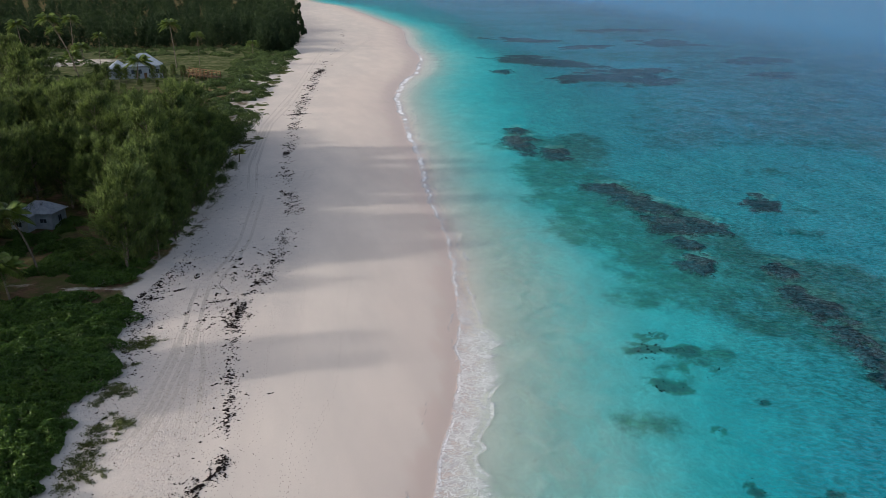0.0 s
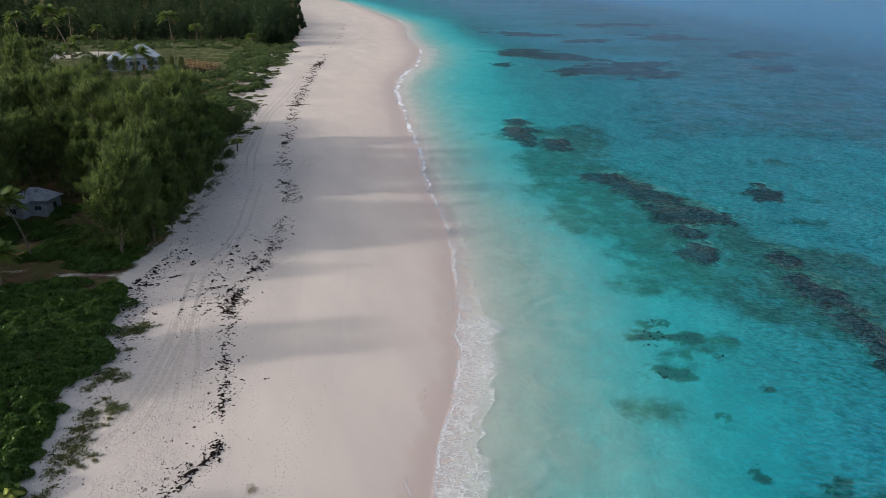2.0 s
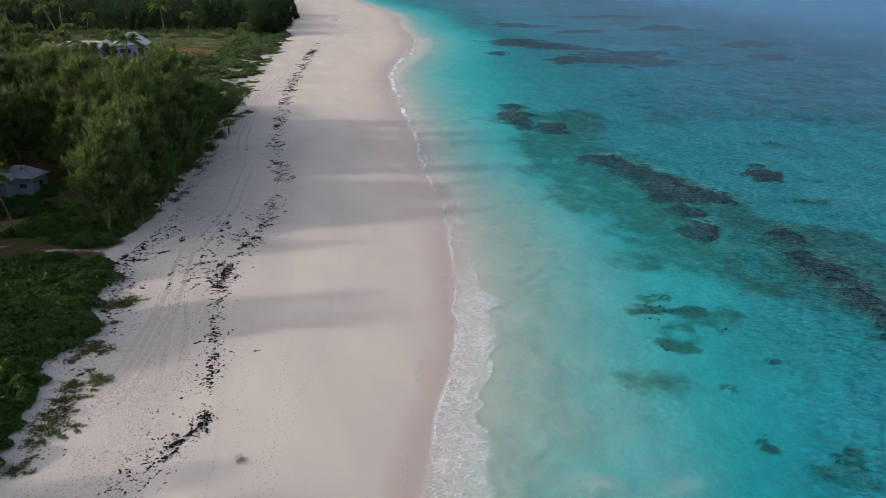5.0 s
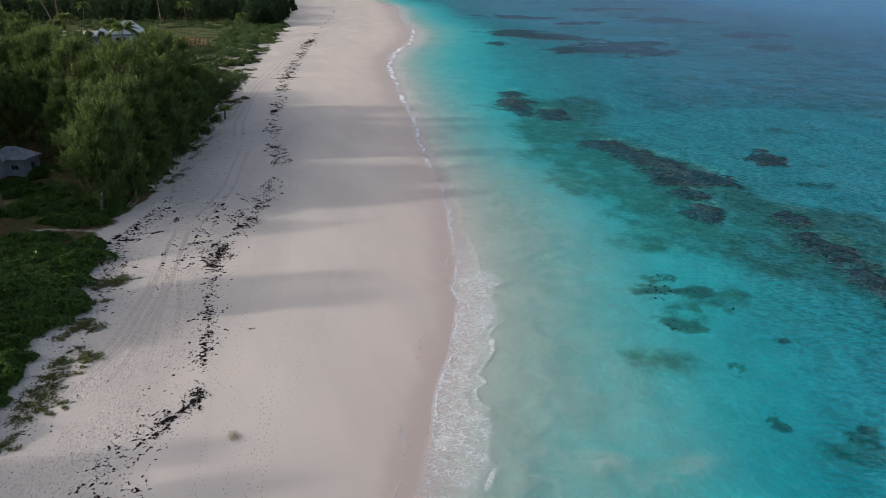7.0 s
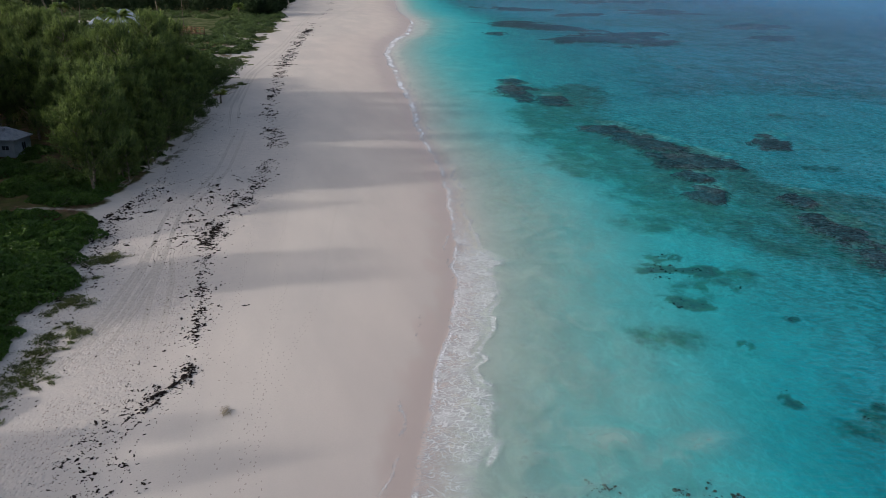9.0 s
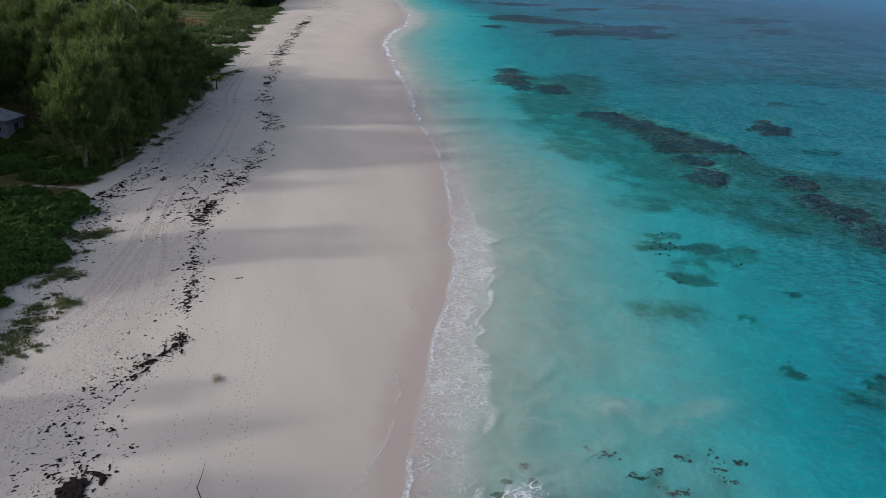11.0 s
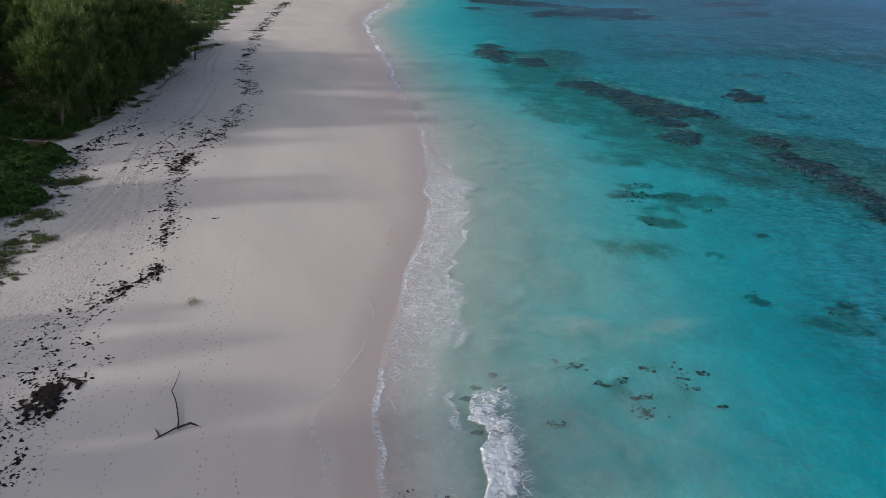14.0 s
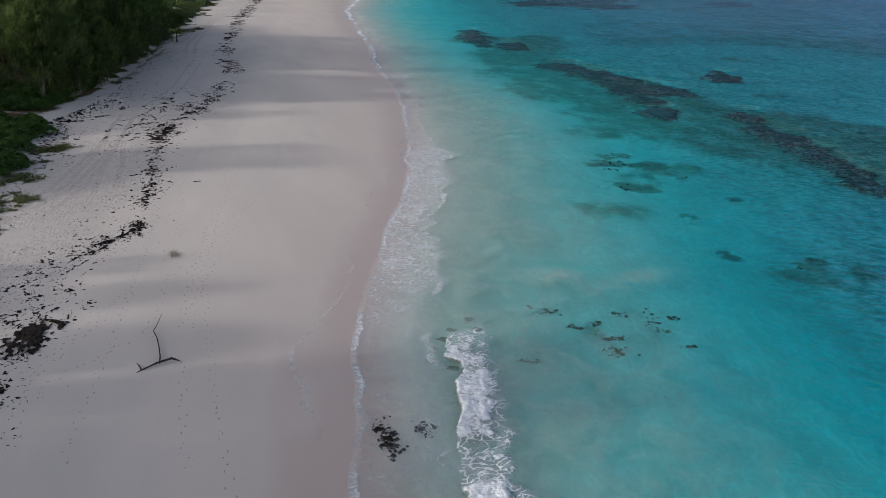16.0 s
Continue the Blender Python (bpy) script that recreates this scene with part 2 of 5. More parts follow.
def leaf_material(name, dark, light, rough=0.55, patch=0.45, toned=False):
    m = Nodes(name)
    info = m.node("ShaderNodeNewGeometry")
    rnd = info.outputs["Random Per Island"]
    whole = m.node("ShaderNodeObjectInfo").outputs["Random"]
    broad = m.noise(info.outputs["Position"], patch, 3)
    colour = m.mix(m.math("ADD", m.math("MULTIPLY", rnd, 0.5), m.math("MULTIPLY", m.band(broad, 0.3, 0.7), 0.5)), dark, light)
    colour = m.mix(m.math("MULTIPLY", whole, 0.5), colour, m.mix(rnd, (dark[0] * 1.5, dark[1] * 1.1, dark[2]), (light[0] * 0.95, light[1] * 0.85, light[2] * 0.7)))
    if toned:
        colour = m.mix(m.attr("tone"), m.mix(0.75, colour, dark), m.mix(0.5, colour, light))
    b = m.node("ShaderNodeBsdfPrincipled", Roughness=rough)
    m.put(b, "Base Color", colour), m.put(b, "Specular IOR Level", 0.25)
    t = m.node("ShaderNodeBsdfTranslucent")
    m.put(t, "Color", colour)
    mixed = m.node("ShaderNodeMixShader")
    m.put(mixed, 0, 0.3), m.put(mixed, 1, b.outputs[0]), m.put(mixed, 2, t.outputs[0])
    m.tree.links.new(mixed.outputs[0], m.out.inputs[0])
    return m.mat


def plain_material(name, dark, light, scale, rough=0.8, relief=0.3, metal=0.0):
    m = Nodes(name)
    p = m.place()
    a, b = m.noise(p, scale, 5, 0.65), m.noise(p, scale * 6, 3)
    colour = m.mix(m.band(m.math("ADD", m.math("MULTIPLY", a, 0.7), m.math("MULTIPLY", b, 0.3)), 0.35, 0.65), dark, light)
    return m.finish(colour, rough, m.bump(b, relief, 0.03), metal, 0.12)


def reef_material(name, dark, light, crust):
    """Coral heads, scattered towards the rim of their patch."""
    m = Nodes(name)
    p, cover = m.place(), m.attr("cover")
    fine, mid, broad = m.noise(p, 2.4, 5, 0.75), m.noise(p, 0.7, 5, 0.7), m.noise(p, 0.2, 4)
    colour = m.mix(m.band(mid, 0.40, 0.60), dark, light)
    colour = m.mix(m.band(broad, 0.45, 0.65, 0.0, 0.5), colour, tuple((a + b) / 2 for a, b in zip(dark, light)))
    colour = m.mix(m.band(fine, 0.48, 0.64, 0.0, 0.85), colour, crust)
    rim = m.math("ADD", cover, m.math("MULTIPLY", m.math("SUBTRACT", m.math("ADD", mid, fine), 1.0), 2.4))
    b = m.node("ShaderNodeBsdfPrincipled", Roughness=0.9)
    m.put(b, "Base Color", colour), m.put(b, "Specular IOR Level", 0.1), m.put(b, "Normal", m.bump(m.math("ADD", fine, mid), 0.7, 0.25))
    clear = m.node("ShaderNodeBsdfTransparent")
    mixed = m.node("ShaderNodeMixShader")
    m.put(mixed, 0, m.band(rim, 0.0, 0.75)), m.put(mixed, 1, clear.outputs[0]), m.put(mixed, 2, b.outputs[0])
    m.tree.links.new(mixed.outputs[0], m.out.inputs[0])
    return m.mat


SAND = ground_material()
WATER = water_material()
FOAM = foam_material("sea_foam", 0.18, 0.66, 0.8)
SURF = foam_material("breaking_surf", 0.24, 0.88, 0.58)
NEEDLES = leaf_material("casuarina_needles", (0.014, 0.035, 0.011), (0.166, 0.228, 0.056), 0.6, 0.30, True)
WOODS = leaf_material("far_woods_leaves", (0.010, 0.024, 0.010), (0.036, 0.062, 0.022), 0.85, 0.07, True)
LEAVES = leaf_material("sea_grape_leaves", (0.020, 0.056, 0.011), (0.095, 0.180, 0.034), 0.45)
SCRUB = leaf_material("dune_scrub_leaves", (0.030, 0.058, 0.018), (0.112, 0.165, 0.050), 0.55)
DUNE_LEAVES = leaf_material("dune_plant_leaves", (0.046, 0.066, 0.022), (0.165, 0.190, 0.070))
PALM_LEAVES = leaf_material("palm_leaves", (0.055, 0.110, 0.020), (0.170, 0.230, 0.050), 0.4)
# Yellow-green young fronds, with missing sunlight added to their colour.
SUNLIT_YOUNG_LEAVES = leaf_material("sunlit_young_palm_leaves", (0.160, 0.215, 0.036), (0.380, 0.420, 0.095), 0.4)
DRY_LEAVES = leaf_material("dry_palm_leaves", (0.16, 0.11, 0.06), (0.26, 0.19, 0.10))
BARK = plain_material("bark", (0.085, 0.070, 0.055), (0.19, 0.165, 0.135), 3.0, 0.9, 0.6)
DEAD_WOOD = plain_material("dead_wood", (0.22, 0.20, 0.18), (0.38, 0.35, 0.31), 3.0, 0.85, 0.5)
DRIFTWOOD = plain_material("wet_driftwood", (0.020, 0.015, 0.013), (0.075, 0.060, 0.050), 4.0, 0.7, 0.6)
SEAWEED = plain_material("dried_seaweed", (0.007, 0.005, 0.004), (0.026, 0.017, 0.014), 5.0, 0.85, 0.8)
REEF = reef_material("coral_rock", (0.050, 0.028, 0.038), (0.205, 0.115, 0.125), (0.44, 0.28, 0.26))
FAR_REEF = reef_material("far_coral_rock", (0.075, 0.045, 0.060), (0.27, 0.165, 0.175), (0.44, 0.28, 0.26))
WEEDY = plain_material("weedy_coral", (0.013, 0.025, 0.022), (0.048, 0.066, 0.050), 1.2, 0.9, 1.0)
PALE_ROCK = plain_material("pale_coral_rubble", (0.14, 0.13, 0.10), (0.36, 0.33, 0.26), 1.5, 0.9, 1.0)
# Footprints darker than the beach: shade inside the dents put into colour.
PRINT = plain_material("shaded_print_sand", (0.315, 0.265, 0.235), (0.41, 0.35, 0.31), 5.0, 0.9, 0.4)
DRY_WEED = plain_material("dry_weed", (0.29, 0.24, 0.16), (0.50, 0.43, 0.31), 6.0, 0.95, 0.8)
# Beach sand toned down to stand in for shadow in the wheel grooves.
RUT = plain_material("shade_toned_rut_sand", (0.40, 0.36, 0.33), (0.53, 0.475, 0.42), 3.0, 0.92, 0.5)
ROOF = plain_material("pale_metal_roof", (0.20, 0.24, 0.30), (0.29, 0.335, 0.40), 0.8, 0.7, 0.1)
OLD_ROOF = plain_material("weathered_grey_roof", (0.24, 0.265, 0.31), (0.40, 0.43, 0.48), 1.2, 0.7, 0.2)
PAINT = plain_material("white_painted_boards", (0.27, 0.315, 0.37), (0.37, 0.42, 0.485), 1.0, 0.7, 0.15)
GLASS = plain_material("dark_window_glass", (0.02, 0.03, 0.04), (0.04, 0.05, 0.06), 1.0, 0.08, 0.0)
TIMBER = plain_material("new_timber", (0.085, 0.052, 0.028), (0.17, 0.105, 0.055), 3.0, 0.75, 0.3)


# ---- shared tools ----
def lattice(ix, iy, seed):
    h = (ix * 374761393 + iy * 668265263 + seed * 1442695041) & 0x7FFFFFFF
    h = ((h ^ (h >> 13)) * 1274126177) & 0x7FFFFFFF
    return ((h ^ (h >> 16)) & 0xFFFF) / 65535.0


def waver(x, y, scale, seed=0, octaves=4):
    """Smooth noise from 0 to 1 over the plan."""
    x, y = np.asarray(x, float) / scale, np.asarray(y, float) / scale
    total, weight, amp = 0.0, 0.0, 1.0
    for o in range(octaves):
        fx, fy = np.floor(x), np.floor(y)
        ix, iy = fx.astype(np.int64), fy.astype(np.int64)
        u, v = x - fx, y - fy
        u, v = u * u * (3 - 2 * u), v * v * (3 - 2 * v)
        a, b = lattice(ix, iy, seed + o), lattice(ix + 1, iy, seed + o)
        c, d = lattice(ix, iy + 1, seed + o), lattice(ix + 1, iy + 1, seed + o)
        total = total + amp * (a * (1 - u) * (1 - v) + b * u * (1 - v) + c * (1 - u) * v + d * u * v)
        weight, amp, x, y = weight + amp, amp * 0.5, x * 2 + 7.3, y * 2 + 3.1
    return total / weight


def ramp(v, low, high):
    t = np.clip((np.asarray(v, float) - low) / (high - low), 0, 1)
    return t * t * (3 - 2 * t)


WATER_Y = (-120, -60, -12, -6, 3, 10, 19, 25, 31, 44, 60, 82, 110, 150, 186, 243, 300, 322, 400, 500, 660, 880, 1290, 1700, 4600)
WATER_X = (-8, 0, 7.2, 8.2, 10.3, 12.7, 15.9, 18.0, 20.2, 23.8, 27.6, 31.6, 35, 41.5, 46, 53.5, 68, 78, 97, 109, 138, 150, 168, 150, 300)
WOOD_Y = (-120, 5, 18, 22, 26, 31, 33, 34.5, 36, 39.5, 45.6, 52, 59, 62, 66, 78, 96, 134, 150, 162, 211, 280, 367, 578, 1020, 1590, 4600)
WOOD_X = (-24, -19, -17.8, -16.8, -16.0, -15.6, -16.4, -17.4, -15.3, -14.3, -14.0, -14.5, -15, -14.4, -12.6, -10.3, -7.8, -4.6, -3.4, -1.0, 2.6, 10.5, 23, 52, 82, 122, 250)


def water_x(y):
    y = np.asarray(y, float)
    soft = sum(np.interp(y + d * (1 + abs(y) * 0.004), WATER_Y, WATER_X) for d in (-4, -2, 0, 2, 4)) / 5
    return soft + (waver(y * 0, y, 7.0, 3) - 0.5) * 1.5 + (waver(y * 0, y, 1.6, 5, 3) - 0.5) * 0.5


def wood_x(y):
    y = np.asarray(y, float)
    return np.interp(y, WOOD_Y, WOOD_X) + (waver(y * 0, y, 9.0, 11) - 0.5) * (0.9 + 1.6 * ramp(y, 62, 80))


def height(x, y):
    """The ground's height: the beach falls to the sea, a low dune lies behind it."""
    s = np.asarray(x, float) - water_x(y)
    beach = 1.75 * (1 - np.exp(np.minimum(s, 0) / 15.0)) + np.maximum(-s, 0) * 0.006
    bed = -1.9 * (1 - np.exp(-(np.maximum(s, 0) / np.interp(y, (-20, 0, 20, 60, 120, 180, 260, 500), (23, 24, 31, 32, 30, 32, 38, 42))) ** 1.5)) - np.maximum(s, 0) * 0.0035 - 0.7 * ramp(bed_edge(x, y, OUTER_BED) + (waver(x, y, 25, 45) - 0.5) * 30, -14, 34) - 0.4 * ramp(s, 16, 36) * ramp(45 - np.asarray(y, float), 0, 35) - 1.6 * ramp(np.asarray(x, float) - 0.3 * np.asarray(y, float), 90, 330)
    dune = ramp(wood_x(y) - x, -3, 9) * (0.5 + 0.9 * waver(x, y, 14, 21)) * ramp(400 - np.abs(y), 0, 200)
    lumps = (waver(x, y, 6, 31) - 0.5) * 0.10 * ramp(-s, 2, 12) + (waver(x, y, 9, 41) - 0.5) * 0.5 * ramp(s, 4, 25)
    return np.maximum(beach, 0) + bed + dune + lumps


def sheet(name, verts, faces, mat, smooth=True, attrs=None):
    """A mesh from arrays: faces all of one size."""
    verts, faces = np.asarray(verts, np.float32), np.asarray(faces, np.int32)
    me = bpy.data.meshes.new(name)
    me.vertices.add(len(verts))
    me.vertices.foreach_set("co", verts.ravel())
    me.loops.add(faces.size)
    me.loops.foreach_set("vertex_index", faces.ravel())
    me.polygons.add(len(faces))
    me.polygons.foreach_set("loop_start", np.arange(0, faces.size, faces.shape[1], dtype=np.int32))
    me.polygons.foreach_set("use_smooth", np.full(len(faces), smooth))
    for key, values in (attrs or {}).items():
        me.attributes.new(key, "FLOAT", "POINT").data.foreach_set("value", np.asarray(values, np.float32).ravel())
    me.materials.append(mat)
    me.update(calc_edges=True)
    return me


def grid_faces(rows, cols):
    k = np.arange(rows * cols).reshape(rows, cols)
    return np.stack([k[:-1, :-1], k[:-1, 1:], k[1:, 1:], k[1:, :-1]], -1).reshape(-1, 4)


def part(name, data, parent, label="", m=None):
    """One mesh under a thing or under a part. data: a mesh, or a bmesh and its material."""
    if isinstance(data, tuple):
        bm, mat = data
        me = bpy.data.meshes.new(name)
        bm.to_mesh(me)
        bm.free()
        me.materials.append(mat)
        data = me
    ob = new(name, data)
    ob.parent = parent
    if m is not None:
        ob.matrix_basis = m
    return tagged(ob, label)


def tube(points, radii, sides=7):
    """Vertices and quads of a bent tapered rod through the points."""
    points = [Vector(p) for p in points]
    verts, faces = [], []
    for n, p in enumerate(points):
        way = (points[min(n + 1, len(points) - 1)] - points[max(n - 1, 0)]).normalized()
        side = way.orthogonal().normalized() if n == 0 else (side - way * side.dot(way)).normalized()
        up = way.cross(side)
        for k in range(sides):
            a = 2 * math.pi * k / sides
            verts.append(p + (side * math.cos(a) + up * math.sin(a)) * radii[n])
    for n in range(len(points) - 1):
        for k in range(sides):
            a, b = n * sides + k, n * sides + (k + 1) % sides
            faces.append((a, b, b + sides, a + sides))
    return verts, faces


def rods(name, list_of_rods, mat, sides=7):
    verts, faces = [], []
    for points, radii in list_of_rods:
        v, f = tube(points, radii, sides)
        faces += [tuple(i + len(verts) for i in q) for q in f]
        verts += v
    return sheet(name, [tuple(v) for v in verts], faces, mat)


def box(bm, size, at=(0, 0, 0), turn=0.0, bevel=0.0):
    made = bmesh.ops.create_cube(bm, size=1.0, matrix=Matrix.Translation(at) @ Matrix.Rotation(turn, 4, "Z") @ Matrix.Diagonal((*size, 1)))
    if bevel:
        edges = list({e for v in made["verts"] for e in v.link_edges})
        bmesh.ops.bevel(bm, geom=edges, offset=bevel, segments=1, affect="EDGES")
    return bm


def blades(rng, centres, length, width, droop, spread=1.0, way=None):
    """Triangles for small leaves or needles at the centres: verts and faces."""
    n = len(centres)
    if way is None:
        way = rng.normal(size=(n, 3))
        way[:, 2] = way[:, 2] * 0.6 * spread - droop
    way /= np.linalg.norm(way, axis=1)[:, None]
    side = np.cross(way, rng.normal(size=(n, 3)))
    side /= np.linalg.norm(side, axis=1)[:, None] + 1e-9
    size = length * rng.uniform(0.6, 1.4, (n, 1))
    wide = width * rng.uniform(0.6, 1.4, (n, 1))
    tri = np.stack([centres - way * size * 0.5 - side * wide * 0.5, centres - way * size * 0.3 + side * wide * 0.5, centres + way * size * 0.5], 1)
    return tri.reshape(-1, 3), np.arange(3 * n).reshape(-1, 3)


# ---- the ground: beach, dune and sea bed in one sheet ----
def spread(*stretches):
    out = []
    for start, end, step in stretches:
        out += list(np.arange(start, end, step))
    return np.array(out)


TURF_BED = [(79, 196), (67, 164), (57, 125), (51, 104), (48, 86), (50, 76), (48.6, 61), (44.5, 49), (49, 44), (54.7, 43), (57, 37), (60, 31), (67, 27), (90, 8), (125, 30),
            (92, 54), (85, 68.6), (82.5, 81), (83, 113), (84, 130), (100, 168), (97, 182), (83, 172)]
OUTER_BED = [(900, 4600), (330, 1500), (232, 868), (152, 553), (142, 410), (133, 286), (134, 256), (104.5, 187.5), (94, 140), (107, 137), (128, 145), (140.6, 129), (139, 111), (260, 70), (1500, 300), (4600, 1500), (4600, 4600)]
LOOSE_BEDS = [  # x, y, half width, half length: thin weed on the pale bed
    (103, 88, 14, 4), (92, 76, 8, 4), (120, 120, 12, 8), (45, 9.5, 4.2, 3.4), (41.5, 18, 1.4, 1.8), (47, 33, 5, 4), (37, 22, 5, 3), (52, 36, 3, 4), (25.5, 0.5, 4.5, 3.0), (47.5, 6.0, 5.0, 2.8), (86, 152, 8, 8), (79, 134, 9, 5), (69, 133, 6, 5), (92, 166, 7, 9), (72, 155, 4, 9), (83, 110, 3, 4)]
REEFS = [  # x, y, half length, half width, turn in degrees
    (76.1, 179.5, 6.0, 3.0, 76), (70, 159.9, 15.0, 3.6, 82), (75.1, 166.7, 3.6, 3.0, -57), (75.3, 146.8, 8.5, 3.8, 72), (73.3, 109.9, 6.6, 4.2, -60), (74.1, 98.1, 8.0, 4.6, -76), (71.8, 84.4, 7.0, 3.9, 84),
    (77.5, 84.7, 6.6, 4.4, -73), (69.2, 73.3, 3.9, 2.7, 80), (65.7, 63.5, 5.0, 3.2, 76), (96.9, 94.2, 6.6, 3.4, 60), (76.6, 58.6, 3.2, 2.2, 66),
    (73, 50.5, 3.4, 2.4, -84), (73, 44.7, 4.6, 2.7, 87), (70.8, 36.8, 4.2, 2.4, 83), (69, 30.5, 3.2, 2.2, 84), (67.2, 25.6, 3.6, 2.0, 80)]
FAR_REEFS = [(166, 304, 30, 19, 30), (158, 385, 34, 22, -56), (294, 490, 32, 22, -85), (279, 369, 22, 17, 22), (222, 475, 22, 10, 20), (182, 330, 22, 12, 10), (205, 545, 30, 16, -70), (330, 640, 40, 22, 10), (120, 330, 9, 5, 60), (245, 300, 14, 9, 40)]
CLUMPS = [  # x, y, half length, half width
    (47.0, 41.3, 1.7, 1.2), (44.6, 37.2, 2.6, 1.7), (43.4, 35.6, 1.6, 1.2), (49.8, 36.5, 1.5, 0.8), (48.4, 37.0, 1.0, 0.8), (41.3, 29.1, 1.9, 1.2), (43.9, 28.3, 0.8, 0.6), (49.9, 32.0, 0.8, 0.6), (42.9, 20.2, 0.7, 0.5),
    (41.3, 12.6, 1.2, 0.4), (40.8, 11.0, 0.9, 0.5), (45.2, 8.4, 1.0, 0.6), (47.6, 9.6, 0.9, 0.6), (50.6, 24.4, 0.6, 0.4), (47.5, 30.6, 0.9, 0.6)]
COBBLES = [  # the same nearer the shore
    (21.9, 3.3, 0.9, 0.7), (24.3, 1.2, 0.6, 0.4), (24.6, -0.6, 0.8, 0.5), (23.9, -2.4, 0.9, 0.6), (27.9, 1.2, 0.7, 0.6), (28.1, -0.4, 0.5, 0.4), (28.5, -2.4, 0.45, 0.35), (18.5, -2.6, 0.7, 0.45), (16.8, 3.0, 0.4, 0.25),
    (29.8, 1.1, 0.4, 0.25), (29.1, 2.8, 0.4, 0.3), (26.4, 2.4, 0.5, 0.4), (22.8, 1.0, 0.6, 0.4)]


def bed_edge(x, y, corners):
    """How far a place lies inside a bed with these corners; below nought outside."""
    x, y = np.asarray(x, float), np.asarray(y, float)
    best, within = np.full(np.shape(x), 1e9), np.zeros(np.shape(x), bool)
    for (ax, ay), (bx, by) in zip(corners, corners[1:] + corners[:1]):
        u = np.clip(((x - ax) * (bx - ax) + (y - ay) * (by - ay)) / ((bx - ax) ** 2 + (by - ay) ** 2), 0, 1)
        best = np.minimum(best, np.hypot(x - ax - u * (bx - ax), y - ay - u * (by - ay)))
        if ay != by:
            within ^= ((ay > y) != (by > y)) & (x < (bx - ax) * (y - ay) / (by - ay) + ax)
    return np.where(within, best, -best)


def growth(x, y, s):
    """Where sea grass and rubble cover the sea bed."""
    shake = (waver(x, y, 14, 51) - 0.5) * 18
    deep = bed_edge(x, y, TURF_BED) + shake * 0.6
    turf = ramp(deep, -3, 6) * (0.70 + 0.10 * ramp(s, 42, 62))
    streak = ramp(waver(x * 0.5 + y * 0.9, y * 0.5 - x * 0.9, 60, 53, 3), 0.42, 0.62)
    outer = ramp(bed_edge(x, y, OUTER_BED) + shake * 1.5, -8, 22) * (0.52 + 0.26 * ramp(x - 0.25 * y, 60, 200) - 0.24 * streak)
    loose = sum(np.exp(-(((x - a) / c) ** 2 + ((y - b) / d) ** 2)) for a, b, c, d in LOOSE_BEDS) * ramp(waver(x, y, 3.2, 57), 0.30, 0.55)
    skirts = sum(np.exp(-(((x - a) ** 2 + ((y - b) * 0.8) ** 2) / (c * d * 2.2)) ** 1.5) for a, b, c, d, _ in REEFS) * ramp(waver(x, y, 3.5, 59), 0.30, 0.60)
    spots = sum(np.exp(-((((x - a) ** 2 + (y - b) ** 2) / (c * d * 2.6)) ** 1.2)) for a, b, c, d in CLUMPS) * ramp(waver(x, y, 1.5, 67, 4), 0.42, 0.60)
    return np.maximum(np.maximum(turf, outer), np.maximum(np.maximum(np.clip(loose, 0, 1) * 0.66, np.clip(spots, 0, 1) * 1.05), np.clip(skirts, 0, 1) * 0.72))


def cleared(x, y):
    """The open sandy ground round the house."""
    spot = ramp(1 - np.hypot((x + 80) / 34, (y - 402) / 46), 0.0, 0.5) * ramp(waver(x, y, 16, 61, 5), 0.34, 0.56)
    lane = ramp(1 - np.abs(y - 63.5 - (x + 15) * -0.22 + np.sin(x * 0.5) * 0.5) / 0.9, 0, 0.6) * (x < -12) * (x > -30)
    return np.maximum(spot * 0.62, lane * 0.45)


GS = spread((-1400, -300, 60), (-300, -90, 12), (-90, -44, 2.0), (-44, 62, 0.55), (62, 130, 1.6), (130, 320, 7), (320, 3600, 120))
GY = spread((-120, -20, 5), (-20, 110, 0.55), (110, 220, 1.6), (220, 520, 5), (520, 1700, 30), (1700, 4600, 180))


def plan_grid(ss, ys):
    s, y = np.meshgrid(ss, ys)
    return (s + water_x(ys)[:, None]).ravel(), y.ravel(), s.ravel()


gx, gy, gs = plan_grid(GS, GY)
gz = height(gx, gy)
woodland = ramp(wood_x(gy) - gx + (waver(gx, gy, 5, 71) - 0.5) * 5, -0.5, 2.5) * (1 - cleared(gx, gy))
woodland *= 1 - 0.45 * ramp(gy, 155, 175) * ramp(gx - wood_x(gy) + 14, 0, 6)
trodden = ramp(-gs, 18, 25) * (0.35 + 0.65 * ramp(waver(gx, gy, 12, 73), 0.35, 0.6))
ground = new("ground", sheet("ground", np.stack([gx, gy, gz], 1), grid_faces(len(GY), len(GS)), SAND, True,
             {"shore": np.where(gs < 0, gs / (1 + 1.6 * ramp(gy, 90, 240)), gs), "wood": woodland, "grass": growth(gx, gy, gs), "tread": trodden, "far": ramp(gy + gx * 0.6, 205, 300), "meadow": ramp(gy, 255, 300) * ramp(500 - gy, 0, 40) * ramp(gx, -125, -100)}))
tagged(ground, "pale pinkish sand beach running into sea bed and dune", "beach", "", "structure")

